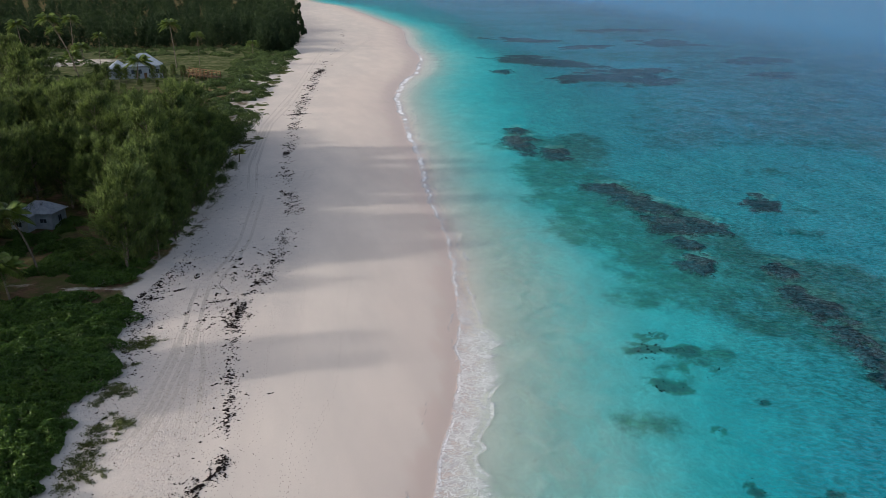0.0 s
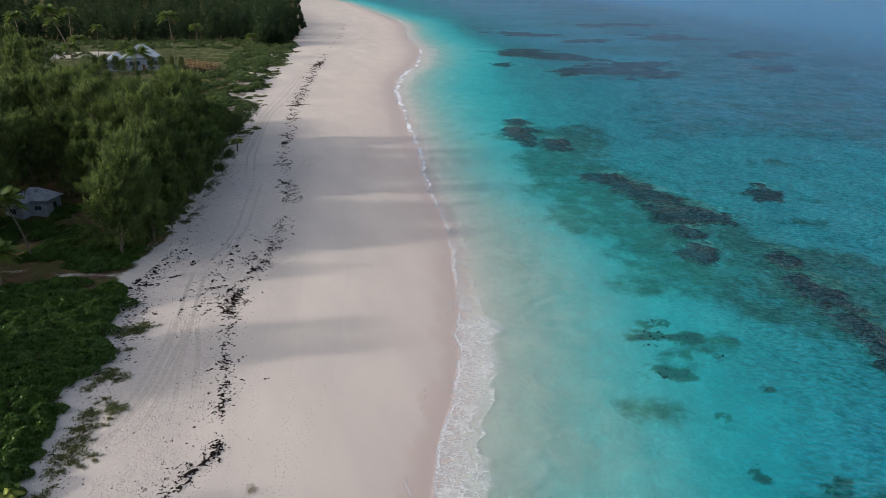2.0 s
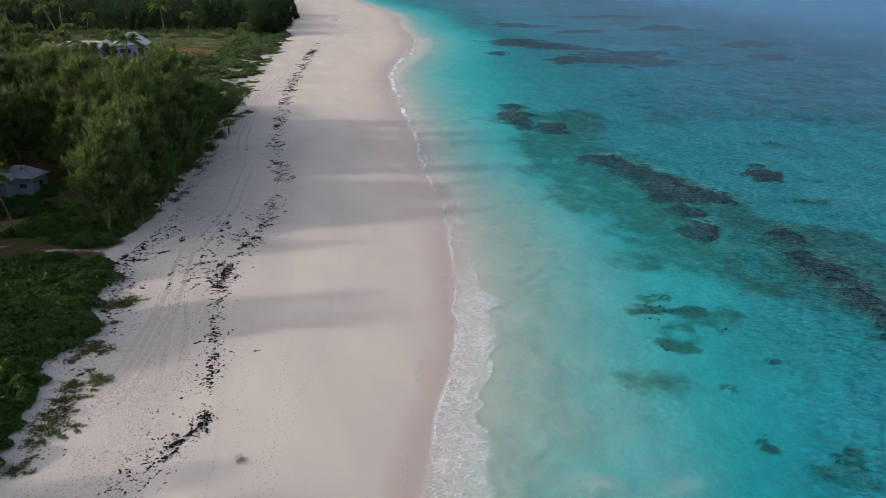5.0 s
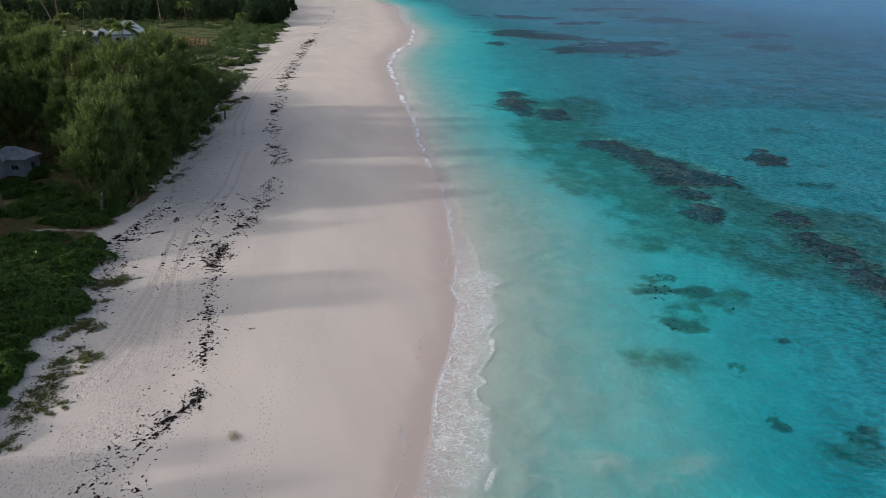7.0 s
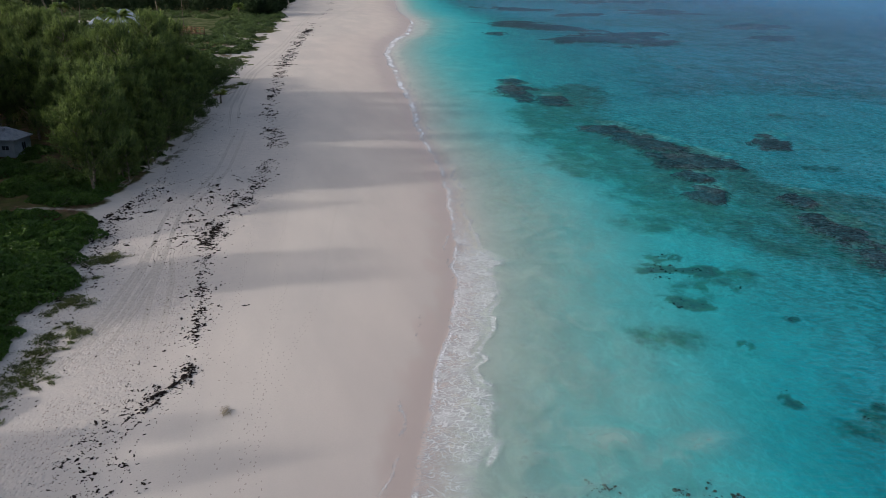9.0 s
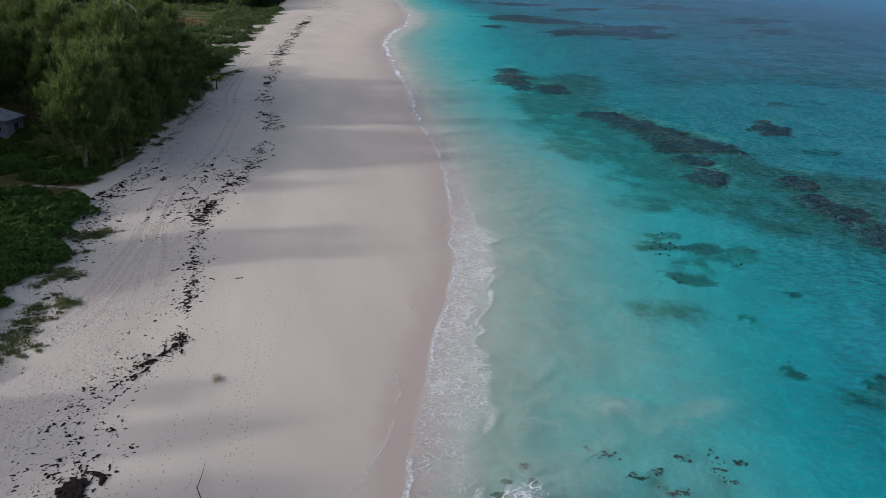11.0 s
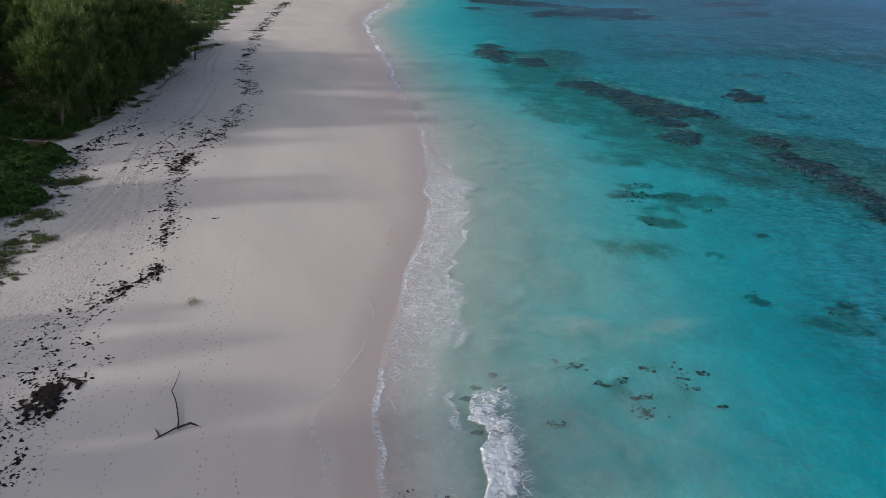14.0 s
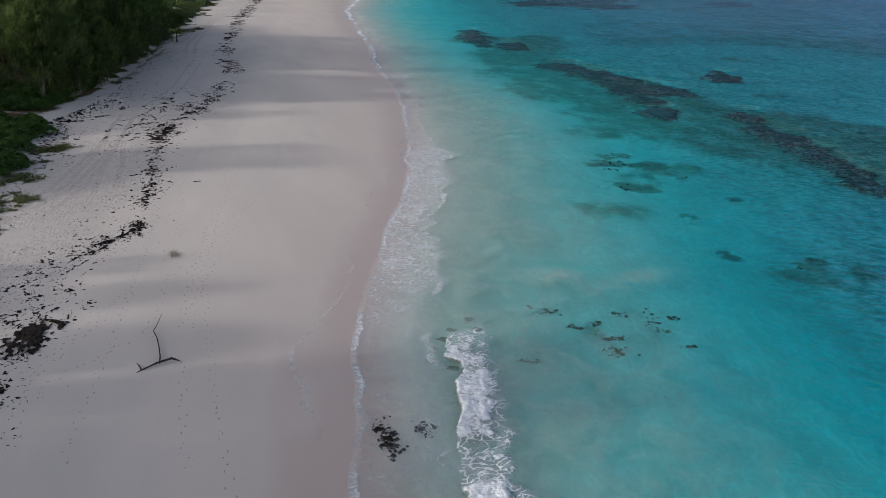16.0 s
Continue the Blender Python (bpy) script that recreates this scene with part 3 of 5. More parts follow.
def reef_cover(x, y, row, seed, ragged=1.2):
    """From 0 to 1: how far a reef covers a place."""
    c, s = math.cos(radians(row[4])), math.sin(radians(row[4]))
    u, v = ((x - row[0]) * c + (y - row[1]) * s) / row[2], ((y - row[1]) * c - (x - row[0]) * s) / row[3]
    rim = np.hypot(u, v) + (waver(x, y, max(row[3] * 0.7, 0.3), seed, 6) - 0.5) * ragged + (waver(x, y, max(row[3] * 0.16, 0.2), seed + 3, 3) - 0.5) * 0.5
    return ramp(1 - rim, -0.08, 0.5)


WS = spread((-1.6, 64, 0.6), (64, 125, 1.4), (125, 400, 12), (400, 3600, 100))
WY = spread((-120, -20, 6), (-20, 125, 0.8), (125, 190, 1.6), (190, 520, 8), (520, 1700, 40), (1700, 4600, 200))
wx, wy, ws = plan_grid(WS, WY)
swell = 0.10 * np.sin((wx * 0.9 - wy * 0.25) * 0.42 + waver(wx, wy, 18, 81) * 5) * ramp(ws, 4, 14) * ramp(300 - wy, 0, 150)
shoal = np.max([reef_cover(wx, wy, row, 200 + n * 13) for n, row in enumerate(REEFS)], axis=0)
sea = new("water", sheet("water", np.stack([wx, wy, swell * 0.6], 1), grid_faces(len(WY), len(WS)), WATER, True,
          {"deep": np.maximum(-height(wx, wy), 0) * 1.35 * (1 - 0.22 * ramp(40 - wy, 0, 30)), "depth": np.maximum(-height(wx, wy), 0) * 1.35 * (1 - 0.6 * ramp(shoal, 0.62, 1.0)), "murk": 0.8 * np.exp(-((wx - 29.2) / 2.6) ** 2 - ((wy - 5.5 - (wx - 29.2) * 0.25) / 1.0) ** 2) + 0.6 * np.exp(-((wx - 24.4) / 1.6) ** 2 - ((wy - 7.7) / 1.2) ** 2) + ramp(ws, 2.0, 7.5) * ramp(24 - ws + (waver(wx, wy, 14, 87) - 0.5) * 6, 0, 22) * ramp(130 - wy, 0, 70)}))
tagged(sea, "clear turquoise sea with small ripples over sand and reef", "sea", "", "structure")


# ---- foam along the water's edge ----
def foam_strip(name, label, s_low, s_high, y_low, y_high, step, thickness, lift, mat):
    ss, ys = np.arange(s_low, s_high, step), np.arange(y_low, y_high, step * 1.5)
    x, y, s = plan_grid(ss, ys)
    thick = thickness(x, y, s)
    z = np.maximum(height(x, y), 0) + 0.025 + lift(x, y, s, thick)
    keep = (thick.reshape(len(ys), -1) > 0.005)
    faces = grid_faces(len(ys), len(ss))
    used = keep.ravel()[faces].any(1)
    ob = new(name, sheet(name, np.stack([x, y, z], 1), faces[used], mat, True, {"thick": thick}))
    return tagged(ob, label, "foam", "", "stuff")


def lace(x, y, s):
    broad = 0.28 + 0.006 * np.maximum(y - 50, 0) * ramp(480 - y, 0, 200)
    rim = ramp(broad - np.abs(s + 0.15), 0.0, broad * 0.6) * (1 + 0.35 * ramp(y, 60, 110) * (waver(x, y, 1.8, 161) - 0.4) * 3) * (0.45 + 0.55 * ramp(waver(x, y, 4, 91), 0.3, 0.55))
    reach = np.interp(y, (-20, 0, 8, 16, 30, 40, 46, 52, 70, 120, 200, 300, 330, 480, 700),
                      (4.6, 4.8, 5.0, 5.2, 5.2, 5.4, 4.2, 2.4, 1.8, 2.0, 3.0, 6.0, 9.0, 8.0, 6.0)) * (0.35 + 1.3 * waver(x * 0, y, 6, 93))
    body = ramp(s, -0.35, 0.1) * ramp(reach - s, 0.0, 1.4) * np.interp(y, (-20, 2, 12, 44, 54, 120, 330, 700), (0.26, 0.34, 0.66, 0.72, 0.44, 0.30, 0.30, 0.32))
    crest = ramp(1 - np.abs(s - reach * 0.92) / (0.25 + reach * 0.05), 0, 0.8) * ramp(waver(x, y, 6, 95), 0.50, 0.62) * 0.7
    old = ramp(0.16 - np.abs(s + 1.9 + (waver(x * 0, y, 8, 163, 2) - 0.5) * 4.4), 0, 0.08) * ramp(waver(x, y, 5, 165), 0.46, 0.60) * ramp(62 - y, 0, 10) * 0.5
    return np.maximum(np.maximum(rim, body), np.maximum(crest, old))


def surf(x, y, s):
    """A low breaker: a ragged white front with foam streaming out behind it."""
    low = np.interp(y, (-20, -10, 0, 10, 17), (4.1, 4.4, 5.2, 6.0, 6.6)) + (waver(x * 0, y, 1.6, 97, 4) - 0.5) * 1.3
    high = np.interp(y, (-20, -10, 0, 10, 17), (6.7, 7.1, 7.8, 8.2, 8.3)) + (waver(x * 0, y, 1.2, 99, 4) - 0.5) * 1.4
    front = ramp(s - low, 0, 0.2)
    crest = front * ramp(low + 2.2 + (waver(x, y, 0.9, 117) - 0.5) * 1.2 - s, 0, 0.7) * (0.5 + 0.5 * ramp(waver(x * 0, y, 2.4, 123, 2), 0.36, 0.56))
    back = ramp(1 - np.abs(s - high + 0.7) / 0.7, 0, 0.8) * (0.3 + 0.5 * waver(x, y, 1.1, 119))
    wake = front * ramp(high - s, 0, 0.8) * 0.34
    rough = 0.55 + 0.75 * waver(x, y, 0.45, 121, 4)
    return np.maximum(np.maximum(crest, back * front), wake) * rough * 1.02 * ramp(3.5 - y, 0, 5)


foam_strip("swash_foam", "lacy white foam where waves wash up the sand", -4.8, 6.6, -20, 60, 0.14, lace, lambda x, y, s, t: 0.012 * waver(x, y, 0.5, 101), FOAM)
foam_strip("shore_foam", "white foam line on the farther waterline", -1.5, 12.0, 60, 700, 0.45, lace, lambda x, y, s, t: 0.02 * t, FOAM)
foam_strip("breaking_wave", "low breaking wave of tumbling white surf", 3.0, 9.9, -20, 5, 0.07, surf,
           lambda x, y, s, t: t * (0.04 + 0.14 * waver(x, y, 0.8, 103) + 0.16 * waver(x, y, 0.25, 107, 3)) + 0.02, SURF)


# ---- reefs ----
def reef(row, seed, mat=REEF, label="dark brown coral reef patch under clear water", name="reef", ragged=1.6, rise=0.6):
    """A low lumpy spread of coral on the sea bed."""
    x, y, long, wide, turn = row[:5]
    n = int(np.clip(long / 0.22, 26, 110))
    k = int(np.clip(wide / 0.22, 18, 60))
    u, v = np.meshgrid(np.linspace(-1.6, 1.6, n), np.linspace(-1.6, 1.6, k))
    c, s = math.cos(radians(turn)), math.sin(radians(turn))
    px, py = x + u * long * c - v * wide * s, y + u * long * s + v * wide * c
    body = reef_cover(px, py, row, seed, ragged)
    lumps = waver(px, py, max(wide * 0.16, 0.25), seed + 7, 3)
    low = height(px, py) - 0.03
    z = low + np.clip(body, 0, 1) ** 0.8 * np.minimum(rise, np.maximum(-low - 0.45, 0.1)) * (0.75 + 0.35 * lumps)
    whole = body > 0.01
    joined = np.zeros_like(whole)
    joined[np.unravel_index(np.argmax(body), body.shape)] = True
    for _ in range(n + k):
        wider = joined.copy()
        wider[1:] |= joined[:-1]
        wider[:-1] |= joined[1:]
        wider[:, 1:] |= joined[:, :-1]
        wider[:, :-1] |= joined[:, 1:]
        joined = wider & whole
    faces = grid_faces(k, n)
    used = joined.ravel()[faces].any(1)
    ob = new(name, sheet(name, np.stack([px.ravel(), py.ravel(), z.ravel()], 1), faces[used], mat, True, {"cover": body}))
    return tagged(ob, label, "reef", "reef patches in the lagoon")


for n, row in enumerate(REEFS):
    reef(row, 200 + n * 13)
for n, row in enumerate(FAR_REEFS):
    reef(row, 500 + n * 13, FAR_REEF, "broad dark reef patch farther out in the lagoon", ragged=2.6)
for n, (x, y, r) in enumerate(((14.6, 0.8, 0.5), (14.8, -0.6, 0.45), (14.4, -1.8, 0.5), (14.0, -2.6, 0.4), (16.8, 1.7, 0.45), (13.6, -0.2, 0.35), (15.3, 1.9, 0.4))):
    reef((x, y, r, r * 0.7, n * 57), 900 + n * 5, PALE_ROCK, "pale rounded rock in the shallow wash", "rock", 1.0, 0.16)


# ---- what lies on the sand ----
def blobs(rng, x, y, long, wide, turn, thick):
    """Low ragged heaps lying on the ground."""
    n, k = len(x), 11
    a = np.linspace(0, 2 * np.pi, k, endpoint=False)[None, :] + rng.uniform(-0.25, 0.25, (n, k))
    r = rng.uniform(0.2, 1.3, (n, k))
    u, v = np.cos(a) * r * long[:, None], np.sin(a) * r * wide[:, None]
    c, s = np.cos(turn)[:, None], np.sin(turn)[:, None]
    px, py = x[:, None] + u * c - v * s, y[:, None] + u * s + v * c
    ring = np.stack([px, py, height(px, py) + 0.008], -1)
    qx, qy = x[:, None] + (px - x[:, None]) * 0.55, y[:, None] + (py - y[:, None]) * 0.55
    inner = np.stack([qx, qy, height(qx, qy) + thick[:, None] * rng.uniform(0.6, 1.3, (n, k))], -1)
    verts = np.concatenate([ring, inner], 1).reshape(-1, 3)
    base = (np.arange(n) * 2 * k)[:, None]
    i, j = np.arange(k)[None, :], (np.arange(k)[None, :] + 1) % k
    quads = np.stack([base + i, base + j, base + j + k, base + i + k], -1).reshape(-1, 4)
    fan = [np.stack([base[:, 0] + k, base[:, 0] + k + m, base[:, 0] + k + m + 1, base[:, 0] + k + min(m + 2, k - 1)], -1) for m in range(1, k - 2, 2)]
    return verts, np.concatenate([quads, *fan])


WRACK_Y = (-14, 0.7, 6.1, 12.7, 17.6, 20.7, 31.4, 51.6, 56, 66.8, 81, 100, 128, 154, 210, 330, 495, 700)
WRACK_X = (-8.4, -8.0, -6.9, -6.8, -5.0, -2.8, -2.2, -1.7, -0.8, 2.2, 5.6, 8.7, 8.4, 11.1, 17.1, 35.5, 67, 90)


def seaweed_line(rng, groups, y_low, y_high, off, spread_x, per, size, power=1.0):
    """Clusters of small heaps along the tide line."""
    gy0 = y_low + (y_high - y_low) * rng.uniform(0, 1, groups) ** power
    gy0 = gy0[waver(gy0 * 0 + off, gy0, 1.6, 151) > 0.44 - 0.2 * (off != 0)]
    groups = len(gy0)
    gx0 = np.interp(gy0, WRACK_Y, WRACK_X) + off + rng.normal(0, spread_x, groups)
    count = rng.integers(1, per, groups)
    cy, cx = np.repeat(gy0, count), np.repeat(gx0, count)
    along, lean = rng.normal(0, 0.75, len(cy)), np.repeat(rng.normal(0.25, 0.5, groups), count)
    far = 1 + np.maximum(cy - 60, 0) * 0.004
    x, y = cx + along * lean * far + rng.normal(0, 0.16, len(cx)) * far, cy + along * far
    return x, y, size * far * rng.gamma(1.6, 0.6, len(x))


rng = np.random.default_rng(4)
lots = [seaweed_line(rng, 300, 17, 58, 0.0, 0.20, 8, 0.095), seaweed_line(rng, 520, 50, 115, 0.0, 0.8, 9, 0.10), seaweed_line(rng, 520, 100, 340, 0.0, 0.8, 12, 0.12),
        seaweed_line(rng, 45, 330, 640, 0.0, 1.2, 7, 0.24), seaweed_line(rng, 260, -14, 20, -0.8, 1.1, 8, 0.070), seaweed_line(rng, 200, -14, 20, -2.4, 1.8, 5, 0.036), seaweed_line(rng, 200, 15, 60, -1.4, 1.6, 4, 0.045),
        seaweed_line(rng, 70, 50, 80, -4.5, 2.2, 12, 0.11), seaweed_line(rng, 60, 70, 130, -8, 3.5, 6, 0.08), seaweed_line(rng, 900, -10, 80, -5.0, 3.4, 3, 0.034)]
hem_y = np.r_[20 + 110 * rng.uniform(0, 1, 420) ** 0.85, rng.normal(60, 10, 720)]
lit_y = rng.uniform(17, 56, 420)
lots.append((rng.normal(-13.4, 0.9, 420) + 0.04 * (lit_y - 30), lit_y, 0.055 * rng.gamma(1.6, 0.6, 420)))
lots.append((wood_x(hem_y) + 0.8 + np.abs(rng.normal(0, 1.6, 1140)), hem_y, 0.11 * rng.gamma(1.6, 0.6, 1140)))
sx, sy, size = (np.concatenate(c) for c in zip(*lots))
size = np.minimum(np.clip(size, 0.03, 0.6), np.where(sy < 60, 0.21, 0.6))
extra = rng.integers(0, 2, len(sx)) > 0
sx, sy, size = np.r_[sx, sx[extra] + rng.normal(0, 0.3, extra.sum())], np.r_[sy, sy[extra] + rng.normal(0, 0.5, extra.sum())], np.r_[size, size[extra] * 0.6]
size = size * (1 - 0.35 * ramp(sy, 55, 90))
verts, faces = blobs(rng, sx, sy, size * (1.2 + 1.0 * ramp(sy, 60, 160)), size * 0.62, np.where(sy > 60, rng.normal(1.45, 0.5, len(sx)), rng.normal(0.9, 1.1, len(sx))), size * 0.22 + 0.015)
wrack = new("seaweed_wrack", sheet("seaweed_wrack", verts, faces, SEAWEED, False))
tagged(wrack, "scattered dark brown dried seaweed along the tide line", "seaweed", "", "stuff")


def seaweed_mat(x, y, long, wide, turn, seed):
    """A ragged low mat, thickest in its middle: its points and faces."""
    n, k = int(np.clip(long * 26, 24, 90)), int(np.clip(wide * 36, 16, 60))
    u, v = np.meshgrid(np.linspace(-1.5, 1.5, n), np.linspace(-1.6, 1.6, k))
    c, s = math.cos(turn), math.sin(turn)
    px, py = x + u * long * c - v * wide * s, y + u * long * s + v * wide * c
    body = 1 - np.hypot(u, v) + (waver(px, py, max(wide * 0.4, 0.16), seed, 5) - 0.5) * 3.6 + 0.4 * (wide > 0.7)
    z = height(px, py) + 0.01 + ramp(body, 0, 0.8) * 0.10 * (0.4 + waver(px, py, 0.25, seed + 3))
    faces = grid_faces(k, n)
    return np.stack([px.ravel(), py.ravel(), z.ravel()], 1), faces[(body.ravel()[faces] > 0.05).all(1)]


MATS = [(-7.3, 4.4, 1.9, 0.75, 1.25), (-7.0, 2.4, 0.9, 0.45, 1.0), (-3.3, 20.3, 2.0, 0.35, 0.95), (-4.8, 18.2, 1.1, 0.35, 0.7), (-5.4, 16.4, 0.7, 0.35, 1.2),
        (-2.6, 22.0, 0.8, 0.3, 1.4), (-3.4, 58.4, 1.2, 0.5, 0.3), (-1.6, 57.5, 1.0, 0.4, 1.0), (1.4, 64.0, 1.6, 0.6, 1.0),
        (-8.6, 63.5, 1.2, 0.5, 0.4), (-6.4, 68.5, 1.3, 0.5, 1.4), (10.4, 150, 3.0, 0.7, 1.3), (17.0, 208, 3.0, 0.9, 0.4), (35, 325, 7, 1.2, 1.3)]
mat_v, mat_f, start = [], [], 0
for n, row in enumerate(MATS):
    v1, f1 = seaweed_mat(*row, 40 + n)
    mat_v.append(v1), mat_f.append(f1 + start)
    start += len(v1)
tagged(new("seaweed_mats", sheet("seaweed_mats", np.concatenate(mat_v), np.concatenate(mat_f), SEAWEED, False)),
       "thick black mats of stranded seaweed on sand", "seaweed", "", "stuff")
wash_x, wash_y, wash = np.r_[rng.normal(9.1, 0.26, 150), rng.normal(10.9, 0.25, 50)], np.r_[rng.normal(-8.3, 0.75, 150), rng.normal(-8.0, 0.3, 50)], rng.gamma(2.0, 0.045, 200)
v1, f1 = blobs(rng, wash_x, wash_y, wash, wash * 0.6, rng.uniform(0, 3, 200), 0.02 + wash * 0.25)
tagged(new("seaweed_in_wash", sheet("seaweed_in_wash", v1, f1, SEAWEED, False)), "loose dark seaweed rolling in the wash", "seaweed", "", "stuff")


rub = []
for x, y, long, wide in CLUMPS + COBBLES:
    n = int(8 + 14 * long * wide) if x > 35 else int(40 + 130 * long * wide)
    bx, by = rng.normal(x, long * 0.5, n), rng.normal(y, wide * 0.6, n)
    held = waver(bx, by, 0.7, 169, 3) > 0.42
    rub.append((bx[held], by[held], np.minimum(rng.gamma(1.4, 0.040, n) * (0.6 + 0.25 * long), 0.2)[held]))
bx, by, bs = (np.concatenate(c) for c in zip(*rub))
v1, f1 = blobs(rng, bx, by, bs * 1.2, bs * 0.8, rng.uniform(0, 3, len(bx)), bs * 0.5)
tagged(new("coral_rubble", sheet("coral_rubble", v1, f1, WEEDY, False)), "small dark weedy coral rubble on pale sand", "coral", "", "stuff")


# footprints and wheel ruts
def along(points, step):
    """Points at even steps along a smooth line through the given ones, with the way it runs."""
    p = np.array(points, float)
    d = np.r_[0, np.cumsum(np.hypot(*np.diff(p, axis=0).T))]
    at = np.arange(0, d[-1], step)
    x, y = np.interp(at, d, p[:, 0]), np.interp(at, d, p[:, 1])
    return x, y, np.arctan2(np.gradient(y), np.gradient(x))


TRAILS = [
    [(7.1, 30.9), (3.2, 20.8), (0.6, 8.3), (0.8, 4.9), (1.3, 2.5)], [(1.2, 15.7), (-0.4, 11.8), (-1.3, 5.0), (-1.5, 2.8)], [(-1.4, 4.0), (-3.1, 2.0), (-5.1, -0.3), (-7.0, -2.6)],
    [(0.4, 0.0), (0.3, -3.8), (0.4, -9)], [(-2.4, 10.8), (-4.2, 6.1), (-5.8, 2.8), (-7, -1)], [(14.3, 67.2), (7.8, 32.6), (4.0, 20.4), (0.8, 6.8)],
]
FARTHER_TRAILS = [
    [(3.0, 50.7), (0.4, 31.4), (-0.1, 24.8), (-4.1, 15.4)], [(9.6, 100), (4.6, 72), (2.4, 50), (1.0, 33), (-0.6, 14)], [(-6.5, 15), (-7, 2), (-6.4, -6)],
    [(5.6, 38), (3.6, 27), (2.0, 16), (1.6, 8), (1.8, -4), (2.2, -14)], [(4.6, 34), (2.4, 22), (0.9, 12), (0.2, 4)], [(-1.0, 34), (-1.6, 22), (-2.4, 12), (-3.2, 3), (-4.4, -8)],
    [(7.4, 62), (5.2, 45), (3.6, 31)], [(11, 92), (8.2, 70), (6.2, 52)], [(-0.6, 20), (0.8, 19.2), (2.0, 19.8)],
]
rng = np.random.default_rng(9)
prints = []
for n, trail in enumerate(TRAILS + FARTHER_TRAILS):
    for twice in range(2 if n == 4 else 1):
        x, y, a = along(trail, 0.56)
        foot = np.where(np.arange(len(x)) % 2, 1, -1) * 0.10 + twice * 0.45
        prints.append((x - np.sin(a) * foot + rng.normal(0, 0.07, len(x)), y + np.cos(a) * foot + rng.normal(0, 0.12, len(x)), a + rng.normal(0, 0.2, len(x))))
loose_y = rng.uniform(-12, 62, 4400)
loose_x = np.interp(loose_y, WRACK_Y, WRACK_X) - 0.6 - rng.uniform(0, 1, 4400) ** 0.8 * (np.interp(loose_y, WRACK_Y, WRACK_X) - wood_x(loose_y) - 1.5)
kept = waver(loose_x, loose_y, 3.5, 131) > 0.46
prints.append((loose_x[kept], loose_y[kept], rng.normal(1.4, 0.5, kept.sum())))
fx, fy, fa = (np.concatenate(c) for c in zip(*prints))
v1, f1 = blobs(rng, fx, fy, rng.uniform(0.09, 0.14, len(fx)), rng.uniform(0.04, 0.06, len(fx)), fa, np.full(len(fx), 0.010))
tagged(new("footprints", sheet("footprints", v1, f1, PRINT)), "lines of footprints pressed into the sand", "footprints", "", "stuff")


def rut(points, gap, deep=0.015, name="wheel_track"):
    """Two pressed wheel lines with small raised rims at their sides."""
    x, y, a = along(points, 0.5)
    a = np.convolve(np.pad(a, 4, "edge"), np.ones(9) / 9, "valid")
    verts, faces = [], []
    for side in (-gap / 2, gap / 2):
        base = len(verts)
        rows, ebb = [], np.minimum(ramp(np.arange(len(x)), 0, 30), ramp(len(x) - 1 - np.arange(len(x)), 0, 40))
        for off, up in ((-0.26, 0.003), (-0.16, deep), (-0.08, 0.006), (0.08, 0.006), (0.16, deep), (0.26, 0.003)):
            px, py = x - np.sin(a) * (side + off), y + np.cos(a) * (side + off)
            rows.append(np.stack([px, py, height(px, py) - 0.01 + ebb * (0.01 + up * (0.4 + 1.2 * waver(px, py, 2.5, 113)) + (waver(px, py, 0.6, 111) - 0.5) * 0.02 * (up > 0.01))], 1))
        block = np.stack(rows, 1).reshape(-1, 3)
        faces += [tuple(int(i) + base for i in f) for f in grid_faces(len(x), 6)]
        verts += [tuple(v) for v in block]
    return tagged(new(name, sheet(name, verts, faces, RUT)), "pair of shallow wheel ruts in dry sand", "wheel track", "wheel tracks on the beach", "structure")


for line in ([(-4.8, 72), (-6.1, 58.2), (-6.9, 43.3), (-8.1, 34.6), (-9.6, 27.5), (-11.8, 21.9), (-13.7, 14.6)], [(-6.0, 56), (-6.0, 46.8), (-5.6, 40.8), (-5.8, 30.1), (-6.4, 24.4), (-6.7, 18.8)],
             [(-6.6, 56), (-7.4, 44), (-9.2, 33), (-11.2, 26), (-13.5, 19)], [(-11.1, 62.6), (-7.5, 64.0), (-4.4, 66.4), (-2, 74), (0, 84), (4, 120)], [(89.7, 531), (59.4, 419), (39.0, 341), (25.2, 285), (16.2, 229), (11, 205), (8.2, 191), (5.2, 166), (2.5, 137), (1.6, 110)],
             [(89.7, 531), (99, 600), (101.8, 652), (98, 700), (89.8, 751)], [(47.3, 434), (33.7, 350), (21.2, 268), (12.4, 221), (7.0, 190), (3.8, 160), (1.0, 135)], [(10.9, 117.6), (13.5, 128), (14.9, 138)]):
    rut(line, 1.55, 0.036 if line[0][1] > 100 else 0.018)

# driftwood with its long bent side branch
driftwood = new("driftwood")
driftwood.location = (-0.78, 0.0, float(height(-0.78, 0.0)))
tagged(driftwood, "dark weathered driftwood branch lying on open sand", "driftwood")
limb = [(-1.15, -0.85, 0.03), (-0.85, -0.62, 0.09), (-0.45, -0.35, 0.10), (-0.1, -0.1, 0.12), (0.25, 0.02, 0.13), (0.6, 0.12, 0.16), (0.78, 0.05, 0.10), (1.0, -0.05, 0.03)]
part("limb", rods("limb", [(limb, (0.022, 0.035, 0.042, 0.05, 0.055, 0.065, 0.055, 0.02))], DRIFTWOOD, 9), driftwood)
part("fork", rods("fork", [([(-0.85, -0.62, 0.07), (-0.95, -0.2, 0.10), (-1.08, 0.05, 0.16)], (0.045, 0.035, 0.015))], DRIFTWOOD), driftwood)
